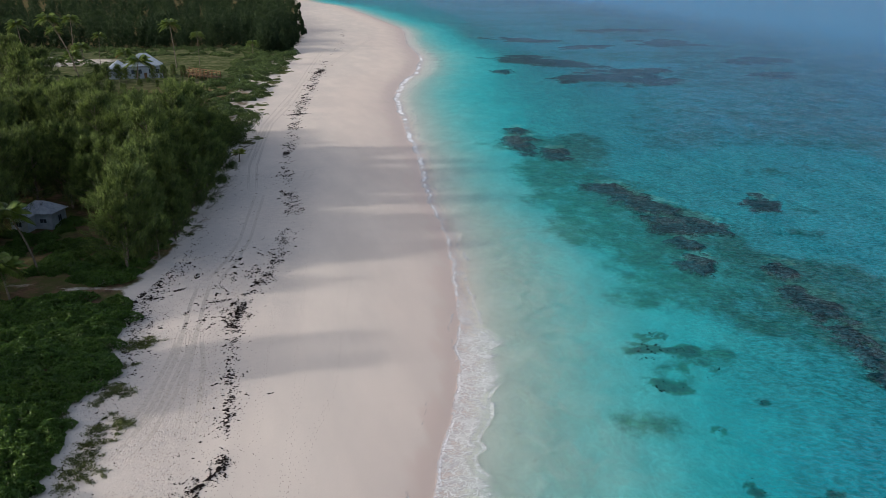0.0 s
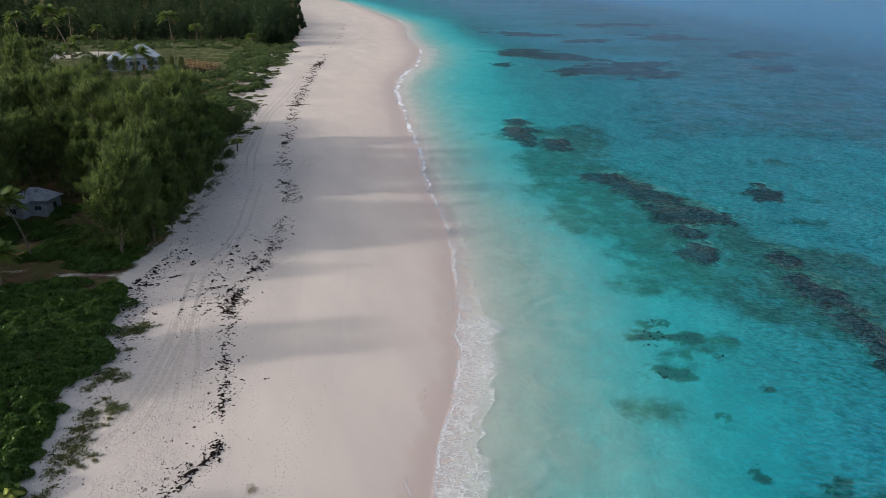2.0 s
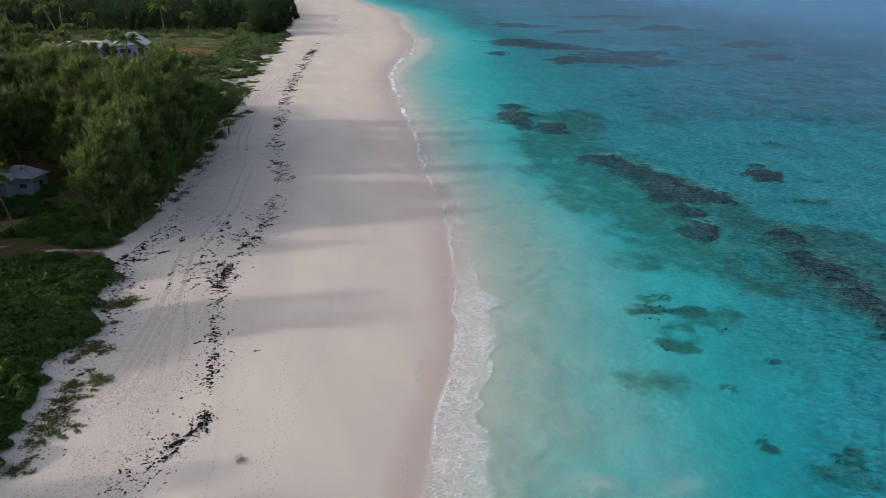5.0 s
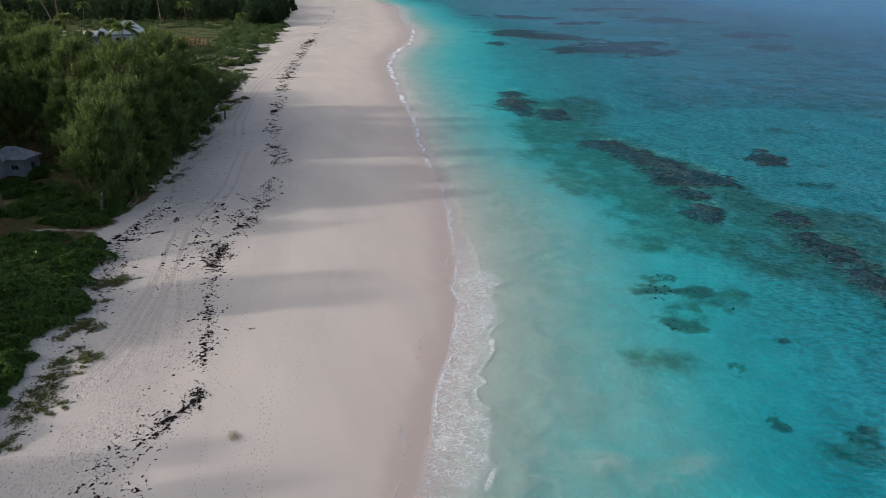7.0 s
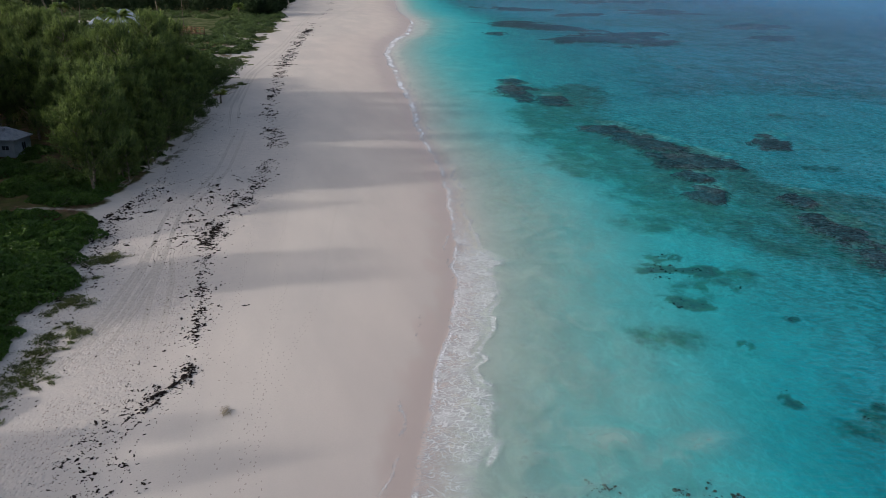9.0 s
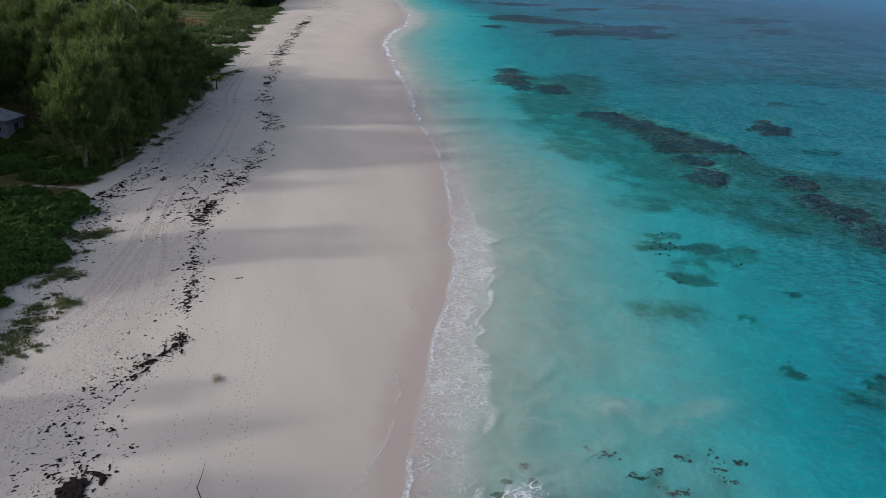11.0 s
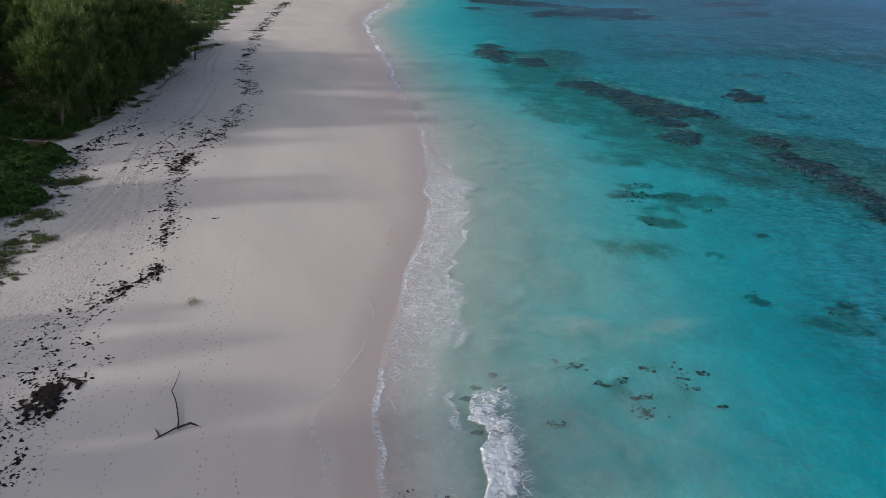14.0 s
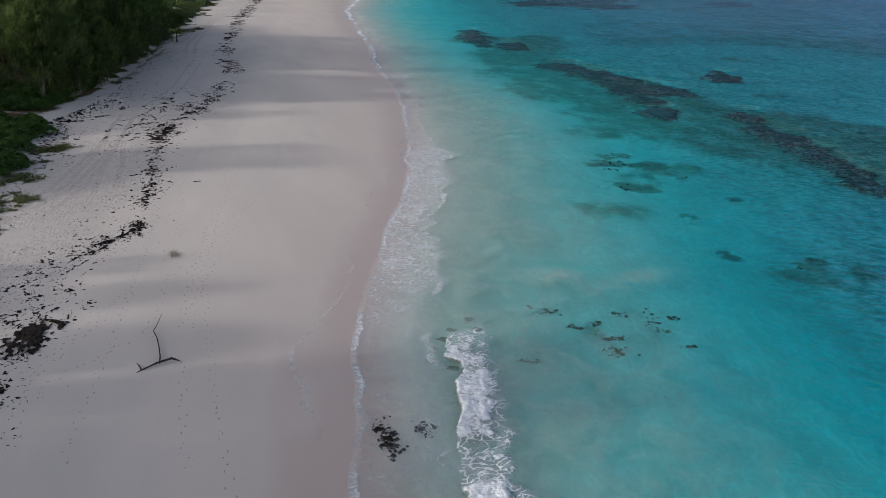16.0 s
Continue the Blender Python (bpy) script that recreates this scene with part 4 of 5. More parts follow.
part("branch", rods("branch", [([(0.0, -0.05, 0.06), (0.02, 0.6, 0.10), (-0.05, 1.6, 0.16), (-0.16, 2.6, 0.20), (-0.38, 3.6, 0.22), (-0.28, 3.9, 0.24), (-0.12, 4.9, 0.20), (0.0, 6.1, 0.10)],
                               (0.042, 0.038, 0.034, 0.03, 0.026, 0.022, 0.017, 0.008))], DRIFTWOOD), driftwood)
tangle = []
for n in range(30):
    q = rng.normal(0, 1, 3) * (0.15, 0.26, 0.05) + (-0.1, 15.3, 0.0)
    turn, reach = rng.normal(1.15, 0.5), rng.uniform(0.16, 0.48)
    way = np.array((math.cos(turn), math.sin(turn), 0)) * reach
    up = float(height(q[0], q[1])) + abs(q[2])
    tangle.append(([tuple(q - way * k + np.array((0, 0, up - q[2] + 0.06 * (1 - k * k))) + rng.normal(0, 0.02, 3) * (1, 1, 0)) for k in (-1, -0.4, 0.3, 1)], (0.008, 0.014, 0.012, 0.005)))
tagged(new("weed_heap", rods("weed_heap", tangle, DRY_WEED, 4)), "small brown tangle of dry weed on the sand", "weed heap")


# ---- trees and shrubs ----
def on_ground(x, y, turn=0.0, size=1.0, sink=0.0, tall=1.0):
    return Matrix.Translation((x, y, float(height(x, y)) - sink)) @ Matrix.Rotation(turn, 4, "Z") @ Matrix.Diagonal((size, size, size * tall, 1))


def casuarina(name, seed, tall, wide, tufts, blade, label):
    """A feathery she-oak: a bent trunk, rising limbs and drooping sprays of needles."""
    r = np.random.default_rng(seed)
    root = new(name)
    lean = r.normal(0, 0.5, 2)
    zs = np.linspace(0, tall * 0.93, 8)
    stem = np.stack([lean[0] * (zs / tall) ** 1.5 * 1.6 + r.normal(0, 0.1, 8) * (zs > 1), lean[1] * (zs / tall) ** 1.5 * 1.6 + r.normal(0, 0.1, 8) * (zs > 1), zs], 1)
    list_of_rods = [(stem, np.linspace(0.24, 0.03, 8) * tall / 13)]
    heads = []
    for n in range(34):
        h = tall * (0.14 + 0.80 * (n / 33) ** 0.9)
        start = np.array([np.interp(h, zs, stem[:, k]) for k in range(3)])
        a = n * 2.4 + r.normal(0, 0.3)
        reach = wide * (1.08 - 0.82 * (h / tall) ** 1.4) * r.uniform(0.6, 1.15)
        tip = start + np.array([math.cos(a) * reach, math.sin(a) * reach, reach * r.uniform(0.25, 0.75)])
        mid = (start + tip) / 2 + np.array([0, 0, reach * 0.12])
        list_of_rods.append(([start, mid, tip], (0.06 * tall / 13, 0.04 * tall / 13, 0.012)))
        heads.append((start, mid, tip, reach))
    part("trunk", rods("trunk", list_of_rods, BARK, 6), root)
    centres, ways, tones = [], [], []
    sprays = 9
    per = tufts // (len(heads) * sprays)
    for start, mid, tip, reach in heads:
        out = (tip - start) / (np.linalg.norm(tip - start) + 1e-6)
        for k in range(sprays):
            u, shade = r.uniform(0.25, 1.05), r.normal(0, 0.22)
            c = (1 - u) ** 2 * start + 2 * u * (1 - u) * mid + u * u * tip + r.normal(0, 0.15 * reach + 0.10, 3) * (1, 1, 0.6)
            d = out * 0.55 + np.array([0, 0, 0.75]) + r.normal(0, 0.35, 3)
            d /= np.linalg.norm(d)
            t = r.uniform(0, 1, (per, 1)) * r.uniform(0.9, 1.9)
            centres.append(c + d * t + r.normal(0, 0.23, (per, 3)) * (1.35 - 0.5 * t))
            # Pale young tips, dark inner needles: crown light and shade put into tone.
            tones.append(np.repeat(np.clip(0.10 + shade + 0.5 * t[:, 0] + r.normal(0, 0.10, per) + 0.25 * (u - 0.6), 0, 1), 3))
            ways.append(d + r.normal(0, 0.42, (per, 3)) + np.array([0, 0, 0.1]))
    way = np.concatenate(ways)
    v, f = blades(r, np.concatenate(centres), blade, blade * 0.165, 0.0, 1.0, way / np.linalg.norm(way, axis=1)[:, None])
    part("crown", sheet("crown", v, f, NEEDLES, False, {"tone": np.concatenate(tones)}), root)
    return tagged(root, label, "tree", "casuarina trees behind the beach")


def scatter(kinds, spots, seed, size=(0.85, 1.15)):
    """Set each kind down once, then copies of it on the remaining spots."""
    r = np.random.default_rng(seed)
    for n, (x, y, scale) in enumerate(spots):
        m = on_ground(x, y, r.uniform(0, 6.28), scale * r.uniform(*size), 0.05, r.uniform(0.92, 1.1))
        kind = kinds[n % len(kinds)]
        if n < len(kinds):
            kind.matrix_basis = m
        else:
            ob = copy_thing(kind, Matrix.Identity(4))
            ob.matrix_basis = m


def roof_line(x, y):
    """How tall a tree at a place may grow: the crowns form one slope that falls towards the house and the shore."""
    run = math.hypot(x - 1.2, y + 40.7)
    side = (x - 1.2) / (y + 40.7)
    fall = np.interp(side, (-0.4, -0.10, -0.045, 0.0, 0.05), (0.104, 0.106, 0.113, 0.130, 0.150))
    return max(39.9 - fall * run - 2.0, 0.8)


TREE_LABEL = "tall feathery grey-green casuarina tree at the beach edge"
she_oaks = [casuarina("casuarina_tree", 500 + n, t, w, c, 0.54, TREE_LABEL) for n, (t, w, c) in enumerate(((13, 4.2, 14000), (12, 4.6, 14000), (14.5, 4.0, 15000), (11, 4.4, 13000), (13.5, 4.8, 15000)))]
back_oaks = [casuarina("casuarina_tree", 520 + n, t, w, 3800, 1.0, "casuarina tree standing deep in the shady wood") for n, (t, w) in enumerate(((13, 4.2), (12, 4.6), (14.5, 4.0)))]
SHED, HOUSE = (-30.8, 95.5), (-36.0, 316.0)
rng = np.random.default_rng(77)
spots = []
while len(spots) < 66:
    y = rng.uniform(69, 176)
    x = float(wood_x(y)) - 3.5 - rng.uniform(0, 1) ** 1.2 * (30 + 0.1 * y)
    sight = (x - 1.2) / (y + 40.7)
    if abs(sight - (SHED[0] - 1.2) / (SHED[1] + 40.7)) < 0.048 and y < SHED[1] + 5 and y > 50:
        continue
    if y < 80 and x < -21:
        continue
    if any(math.hypot(x - a, y - b) < 4.2 for a, b, _ in spots):
        continue
    spots.append((x, y, 0.92 + 0.42 * (y - 69) / 107))
spots += [(-15.6, 71.5, 0.84), (-13.5, 80, 0.9), (-11.5, 90, 0.85), (-8.5, 104, 0.85), (-7, 116, 0.85), (-5.5, 126, 0.8), (-6.0, 136, 0.75), (-6.5, 145, 0.72), (-7.0, 152, 0.62)]
spots += [(-33, 36, 0.98), (-40, 32, 1.0), (-38, 41, 0.9), (-36, 38.5, 0.85), (-37, 10.5, 0.85), (-38, 6.5, 0.7), (-33, -1, 0.92), (-35, -6.5, 0.98), (-33, -12, 0.95), (-36, -17, 1.05), (-33, -22, 0.95), (-35, -28, 1.0), (-33, -33, 1.0), (-36, -40, 1.0)]
for y in np.linspace(178, 285, 44):
    x = float(wood_x(y)) - 15 - rng.uniform(0, 1) * 95
    behind = abs((x - 1.2) / (y + 40.7) - (HOUSE[0] - 1.2) / (HOUSE[1] + 40.7)) < 0.05
    spots.append((x, float(y), (0.34 if behind else 0.60) * (1 - (y - 178) / 300)))
for n in range(48):
    y = 58 + 128 * (n + rng.uniform(0, 1)) / 48
    spots.append((-44 - rng.uniform(0, 1) ** 1.2 * 75, y, rng.uniform(1.0, 1.35) * (1 - 0.75 * float(ramp(y, 120, 190)) * rng.uniform(0.2, 1))))
spots += [(-37.5, 91, 1.0), (-38, 98, 1.1), (-33, 104, 1.05), (-28, 105, 1.0), (-36, 84, 0.8), (-41, 78, 1.0)]
for y in np.linspace(74, 172, 40):
    spots.append((float(wood_x(y)) - rng.uniform(0.6, 3.6), float(y), rng.uniform(0.26, 0.52)))
for n in range(26):
    spots.append((-100 + 78 * rng.uniform(0, 1), rng.uniform(186, 300), 0.8))
spots += [(-35, 61, 0.95), (-37, 67, 1.05), (-36, 54, 0.9), (-6.5, 160, 0.55), (-5.0, 166, 0.42), (-5.4, 128, 0.6), (-5.2, 138, 0.62), (-5.0, 146, 0.55), (-4.0, 154, 0.5), (-2.8, 161, 0.42), (-1.5, 168, 0.34)]
spots = [(x, y, min(k, roof_line(x, y) / 15.0, 0.5 if 150 < y < 180 and x > -40 else 9.0)) for x, y, k in spots]
for n in range(22):
    spots.append((-175 + 75 * rng.uniform(0, 1), rng.uniform(320, 440), rng.uniform(0.7, 1.1)))
for n in range(20):
    y = rng.uniform(195, 325)
    spots.append((1.2 + rng.uniform(-0.31, -0.205) * (y + 40.7), y, rng.uniform(0.85, 1.15)))
spots += [(-27.5, 300, 0.5), (-24, 303, 0.4), (-41, 296, 0.44), (-48, 298, 0.5), (-20, 300, 0.35), (-37, 297, 0.36), (-44, 300, 0.5), (-31, 298, 0.45), (-52, 303, 0.5)]
spots += [(-9.5, 186, 0.36), (-6.5, 179, 0.28), (-12, 192, 0.42), (-9.0, 202, 0.30), (-16, 198, 0.5), (-13, 178, 0.45), (-8.0, 172, 0.34), (-19, 186, 0.55), (-14, 212, 0.36), (-20, 208, 0.45)]
front = [s for s in spots if s[1] < 214 and s[0] > -46]
scatter(she_oaks, front, 5)
scatter(back_oaks, [s for s in spots if s not in front], 6)

# the woods farther along the shore, past counting
def far_woods():
    r = np.random.default_rng(33)
    n = 1900
    y = 425 + 1400 * r.uniform(0, 1, n) ** 1.7
    x = wood_x(y) - 4 + (waver(y * 0, y, 45, 17) - 0.5) * 0.012 * y - 170 * r.uniform(0, 1, n) ** 1.3 * (1 + (y - 425) / 160)
    hidden = (y < 462 + 14 * waver(x, y, 30, 9)) & (x < 12) & (x > -125)
    x, y = x[~hidden], y[~hidden]
    n = len(x)
    tall = r.uniform(9, 19, n) * (0.75 + 0.5 * waver(x, y, 50, 5))
    tall *= 0.35 + 0.65 * ramp(wood_x(y) - x + (waver(x, y, 20, 15) - 0.5) * 16, 2, 22)
    per = np.clip(380 - (y - 440) * 0.22, 120, 380).astype(int)
    idx = np.repeat(np.arange(n), per)
    m = len(idx)
    clump = r.integers(0, 12, m)
    ch = 0.10 + 0.86 * (clump + r.uniform(-0.3, 0.3, m)) / 11
    ca = clump * 2.4 + idx * 1.7
    reach = (0.10 + 0.85 * (1 - ch)) * tall[idx] * 0.26
    soft = tall[idx] * 0.055
    centres = np.stack([x[idx] + np.cos(ca) * reach + r.normal(0, 1, m) * soft, y[idx] + np.sin(ca) * reach + r.normal(0, 1, m) * soft,
                        height(x, y)[idx] + ch * tall[idx] + r.normal(0, 1, m) * soft], 1)
    a = ca
    blade = 1.35 * (1 + (y[idx] - 440)[:, None] * 0.0011)
    way = np.stack([np.cos(a) * 0.5, np.sin(a) * 0.5, np.full(m, 0.8)], 1) + r.normal(0, 0.45, (m, 3))
    v, f = blades(r, centres, blade, blade * 0.38, 0.0, 1.0, way / np.linalg.norm(way, axis=1)[:, None])
    ob = new("far_woods", sheet("far_woods", v, f, WOODS, False, {"tone": np.repeat(r.uniform(0, 1, n)[idx] ** 1.3, 3)}))
    tagged(ob, "dense dark green woodland along the distant shore", "woodland", "", "stuff")


far_woods()


def shrub(name, seed, wide, tall, leaves, leaf, mat, label, category="shrub", group="shrubs on the dune"):
    """A spreading mound of rounded leaves over a few low stems."""
    r = np.random.default_rng(seed)
    root = new(name)
    stems = []
    for n in range(7):
        a, d = r.uniform(0, 6.28), wide * r.uniform(0.3, 0.8)
        stems.append(([(0, 0, -0.05), (math.cos(a) * d * 0.5, math.sin(a) * d * 0.5, tall * 0.45), (math.cos(a) * d, math.sin(a) * d, tall * 0.6)], (0.05 * tall, 0.035 * tall, 0.01)))
    part("stems", rods("stems", stems, BARK, 5), root)
    a, d = r.uniform(0, 6.28, leaves), np.sqrt(r.uniform(0, 1, leaves))
    edge = 0.8 + 0.35 * np.sin(a * 3 + seed) * 0.5 + 0.25 * np.sin(a * 5 + seed * 2) * 0.5
    x, y = np.cos(a) * d * wide * edge, np.sin(a) * d * wide * edge
    z = tall * (1 - d ** (2.4 if wide < 2 else 3.2)) * (0.30 + 1.1 * waver(x + seed * 9, y, wide * 0.3, seed)) * np.where(r.uniform(0, 1, leaves) < 0.7, 1, r.uniform(0.3, 1, leaves)) + 0.05
    v, f = blades(r, np.stack([x, y, z], 1), leaf, leaf * 0.95, -0.25, 0.6)
    part("foliage", sheet("foliage", v, f, mat, False), root)
    return tagged(root, label, category, group)


grapes = [shrub("sea_grape_shrub", 21 + n, 2.5 + 0.4 * n, 1.0 + 0.12 * n, 3200, 0.28, LEAVES, "dense glossy green sea grape shrub on the dune") for n in range(3)]
rng = np.random.default_rng(15)
spots = []
for y in np.arange(12, 61.5, 2.5):
    for x in np.arange(-46, float(wood_x(y)) - 0.6, 2.5):
        spots.append((x + rng.uniform(-1, 1), y + rng.uniform(-0.9, 0.9), rng.uniform(0.75, 1.15)))
spots = [s for s in spots if not (s[1] > 59.8 and s[0] > -30) and s[0] < float(wood_x(s[1])) - 0.5 * s[2] and not (33.0 < s[1] < 35.8 and s[0] > -18.3)]
spots += [(-16.6, 67.5, 0.85), (-18.8, 66.8, 0.9), (-15.2, 69.6, 0.7), (-20.6, 67.6, 0.7), (-14.0, 73.5, 0.6), (-12.0, 83, 0.6), (-9.5, 93, 0.5)]
for k in range(44):
    spots.append((rng.uniform(-50, -22), rng.uniform(66, 89), rng.uniform(0.7, 1.1)))
spots += [(-34.5, 90.5, 0.8), (-32, 89.2, 0.7), (-29.5, 89.6, 0.7), (-27.0, 91.5, 0.8), (-26.5, 95, 0.9), (-24.5, 80, 0.9), (-22.5, 84, 0.8), (-18.2, 69.5, 0.8), (-16.6, 72.2, 0.75), (-21, 70.5, 0.8), (-15.2, 75, 0.7), (-13.6, 77.5, 0.6), (-17.4, 76, 0.8), (-20, 74, 0.8), (-12.6, 80.5, 0.55), (-23, 72.5, 0.8), (-19, 79, 0.8), (-16, 80, 0.8), (-11.2, 87, 0.5), (-14.5, 84, 0.7)]
scatter(grapes, spots, 8)


def far_scrub():
    """The low bushes farther along the dune and round the clearing."""
    r = np.random.default_rng(43)
    y = 160 + 300 * r.uniform(0, 1, 420) ** 1.1
    x = wood_x(y) + 2.0 * ramp(y, 165, 190) - 1.0 - r.uniform(0, 1, 420) ** 1.2 * (12 + y * 0.035)
    x, y = np.r_[x, r.uniform(-130, 15, 170), r.uniform(-130, -50, 70)], np.r_[y, 405 + 70 * r.uniform(0, 1, 170) ** 0.6, r.uniform(295, 400, 70)]
    open_sand = (y < 400) & (x > wood_x(y) - 6) & (waver(x, y, 9, 141) < 0.5)
    x, y = x[~open_sand], y[~open_sand]
    wide = (0.5 + 3.0 * r.uniform(0, 1, len(x)) ** 1.6) * (1 + (y - 160) * 0.001)
    idx = np.repeat(np.arange(len(x)), 420)
    a, d = r.uniform(0, 6.28, len(idx)), np.sqrt(r.uniform(0, 1, len(idx)))
    px, py = x[idx] + np.cos(a) * d * wide[idx], y[idx] + np.sin(a) * d * wide[idx]
    pz = height(px, py) + wide[idx] * 0.5 * (1 - d ** 2) * r.uniform(0.5, 1.1, len(idx))
    v, f = blades(r, np.stack([px, py, pz], 1), 0.55, 0.5, -0.2, 0.6)
    tagged(new("far_scrub", sheet("far_scrub", v, f, SCRUB, False)), "low green scrub along the dune and clearing", "scrub", "", "stuff")


far_scrub()


def creeping_plant(seed):
    """Runners that wander over the sand, with loose tufts of small leaves along them."""
    r = np.random.default_rng(seed)
    root = new("dune_plant")
    runners, tufts = [], []
    for n in range(9):
        a, p = r.uniform(0, 6.28), r.normal(0, 0.35, 2)
        line = [(float(p[0]), float(p[1]), 0.02)]
        for k in range(6):
            a += r.normal(0, 0.5)
            p = p + np.array((math.cos(a) * 1.3, math.sin(a) * 0.7)) * r.uniform(0.12, 0.34)
            line.append((float(p[0]), float(p[1]), 0.03 + 0.05 * r.uniform()))
            tufts.append((*p, r.uniform(0.08, 0.30)))
        runners.append((line, np.linspace(0.012, 0.004, 7)))
    part("runners", rods("runners", runners, BARK, 4), root)
    tufts = np.array(tufts)
    pick = r.integers(0, len(tufts), 1500)
    spread_out = tufts[pick, 2:3] * r.normal(0, 0.8, (1500, 2))
    z = 0.03 + 0.9 * tufts[pick, 2] * r.uniform(0.1, 1.0, 1500)
    v, f = blades(r, np.c_[tufts[pick, :2] + spread_out, z], 0.11, 0.09, -0.25, 0.6)
    part("foliage", sheet("foliage", v, f, DUNE_LEAVES, False), root)
    return tagged(root, "sparse olive-green creeping plant on white sand", "dune plant", "creeping plants on the sand")


low_plants = [creeping_plant(61 + n) for n in range(4)]
spots = [(-11.9, 47.3, 1.0), (-10.8, 47.9, 0.8), (-13.0, 46.6, 0.8), (-12.4, 42.0, 0.7), (-12.6, 36.7, 1.15), (-13.6, 36.2, 0.7), (-14.6, 34.3, 0.6), (-12.5, 29.5, 1.2), (-13.6, 29.6, 0.8),
         (-13.9, 26.5, 1.0), (-14.1, 23.0, 1.1), (-12.2, 22.1, 0.5), (-17.0, 31.8, 1.1), (-13.2, 25.0, 0.7), (-14.8, 20.5, 0.8), (-12.9, 31.6, 0.6), (-13.4, 28.2, 0.6), (-12.0, 35.2, 0.5), (-14.6, 24.8, 0.8), (-13.4, 21.4, 0.5), (-11.2, 46.4, 0.5), (-15.2, 17, 0.9), (-8.8, 88, 0.8), (-7.6, 92, 0.7)]
for y in np.arange(158, 400, 4.5):
    spots.append((float(wood_x(y)) + rng.normal(0.8, 2.2), float(y) + rng.uniform(-3, 3), rng.uniform(0.4, 1.9)))
scatter(low_plants, spots, 18)


def palm(name, seed, tall, lean, fronds, long, label, drop=0.35, fall=1.75, leaf=PALM_LEAVES):
    """A coconut palm: ringed leaning trunk and a crown of drooping fronds."""
    r = np.random.default_rng(seed)
    root = new(name)
    zs = np.linspace(0, 1, 9)
    stem = np.stack([lean[0] * zs ** 1.6, lean[1] * zs ** 1.6, tall * zs], 1)
    if tall > 0.8:
        part("trunk", rods("trunk", [(stem, 0.17 - 0.07 * zs)], BARK, 8), root)
    top = stem[-1]
    for n in range(fronds):
        rise = (1.3 - fall * n / fronds) + r.normal(0, 0.08)
        verts, faces = [], []
        bend = []
        for u in np.linspace(0, 1, 9):
            bend.append((long * u * math.cos(rise * 0.9), 0, long * (u * math.sin(rise * 0.9) - drop * u * u * (1.2 + 0.3 * rise))))
        rv, rf = tube(bend, np.linspace(0.035, 0.008, 9), 4)
        verts += [tuple(v) for v in rv]
        faces += rf
        for k in range(17):
            u = 0.16 + 0.83 * k / 16
            c = [float(np.interp(u, np.linspace(0, 1, 9), [b[i] for b in bend])) for i in range(3)]
            span = long * 0.30 * math.sin(math.pi * min(0.12 + u * 0.88, 0.97)) ** 0.6
            for side in (-1, 1):
                base = len(verts)
                verts += [(c[0] - 0.09, 0, c[2]), (c[0] + 0.10, 0, c[2]), (c[0] + span * 0.55 + 0.05, side * span * 0.8, c[2] - span * 0.42), (c[0] + span * 0.5 - 0.05, side * span * 0.8, c[2] - span * 0.46)]
                faces.append((base, base + 1, base + 2, base + 3))
        old = n == fronds - 1
        part("frond", sheet("frond", verts, faces, DRY_LEAVES if old else leaf, False), root, "dry brown hanging frond" if old else "",
             Matrix.Translation(top) @ Matrix.Rotation(n * 2.4 + r.normal(0, 0.15), 4, "Z"))
    return tagged(root, label, "palm tree", "coconut palms")


PALM_LABEL = "slender coconut palm with green drooping fronds"
tall_palm = palm("coconut_palm", 3, 16.0, (-1.0, 0.4), 32, 4.3, PALM_LABEL)
tall_palm.matrix_basis = on_ground(-26.1, 353.7, 0, 1.22)
bent_palm = palm("coconut_palm", 4, 24.0, (-8.0, 2.0), 32, 5.2, "leaning coconut palm with green drooping fronds")
bent_palm.matrix_basis = on_ground(-58, 300, 0.2, 1.0)
mid_palm = palm("coconut_palm", 5, 6.0, (0.8, 0.3), 30, 4.0, "young coconut palm with a full green crown")
mid_palm.matrix_basis = on_ground(-36.5, 292.5, 0, 1.45)
near_palm = palm("coconut_palm", 8, 8.6, (-2.6, 0.2), 26, 3.3, "leaning palm with yellowish drooping fronds near the cottage")
near_palm.matrix_basis = on_ground(-26.6, 70.8, 0.0)
for source, x, y, turn, scale in ((tall_palm, -16.4, 364, 2.0, 0.88), (bent_palm, -67, 345, 0.3, 0.75), (tall_palm, -93.5, 377, 1.0, 1.2), (mid_palm, -69, 353, 1.2, 1.15), (mid_palm, -70, 387, 2.2, 1.3),
                                  (tall_palm, -61.3, 376, 3.5, 0.85), (mid_palm, -48, 366, 3.0, 1.1), (tall_palm, -81, 427, 2.5, 1.2), (mid_palm, -27.6, 60.5, 2.6, 0.85),
                                  (mid_palm, -41, 372, 1.0, 0.9), (mid_palm, 9, 420, 1.0, 1.0), (tall_palm, -110, 350, 4, 1.0), (mid_palm, -80, 318, 4, 1.3), (mid_palm, -71, 330, 5, 1.0)):
    copy_thing(source, Matrix.Identity(4)).matrix_basis = on_ground(x, y, turn, scale)
little_palm = palm("palm_sapling", 6, 1.7, (0.1, 0.0), 13, 1.9, "small young palm growing alone on the sand", 0.30, 0.9, SUNLIT_YOUNG_LEAVES)
little_palm.matrix_basis = on_ground(-0.3, 142.3, 0.4, 1.15)
little_palm["group"] = "palm saplings"
dune_palm = palm("palm_sapling", 12, 0.6, (0.0, 0.0), 12, 1.7, "young palm with arching fronds among the dune shrubs", 0.42, 0.9, SUNLIT_YOUNG_LEAVES)
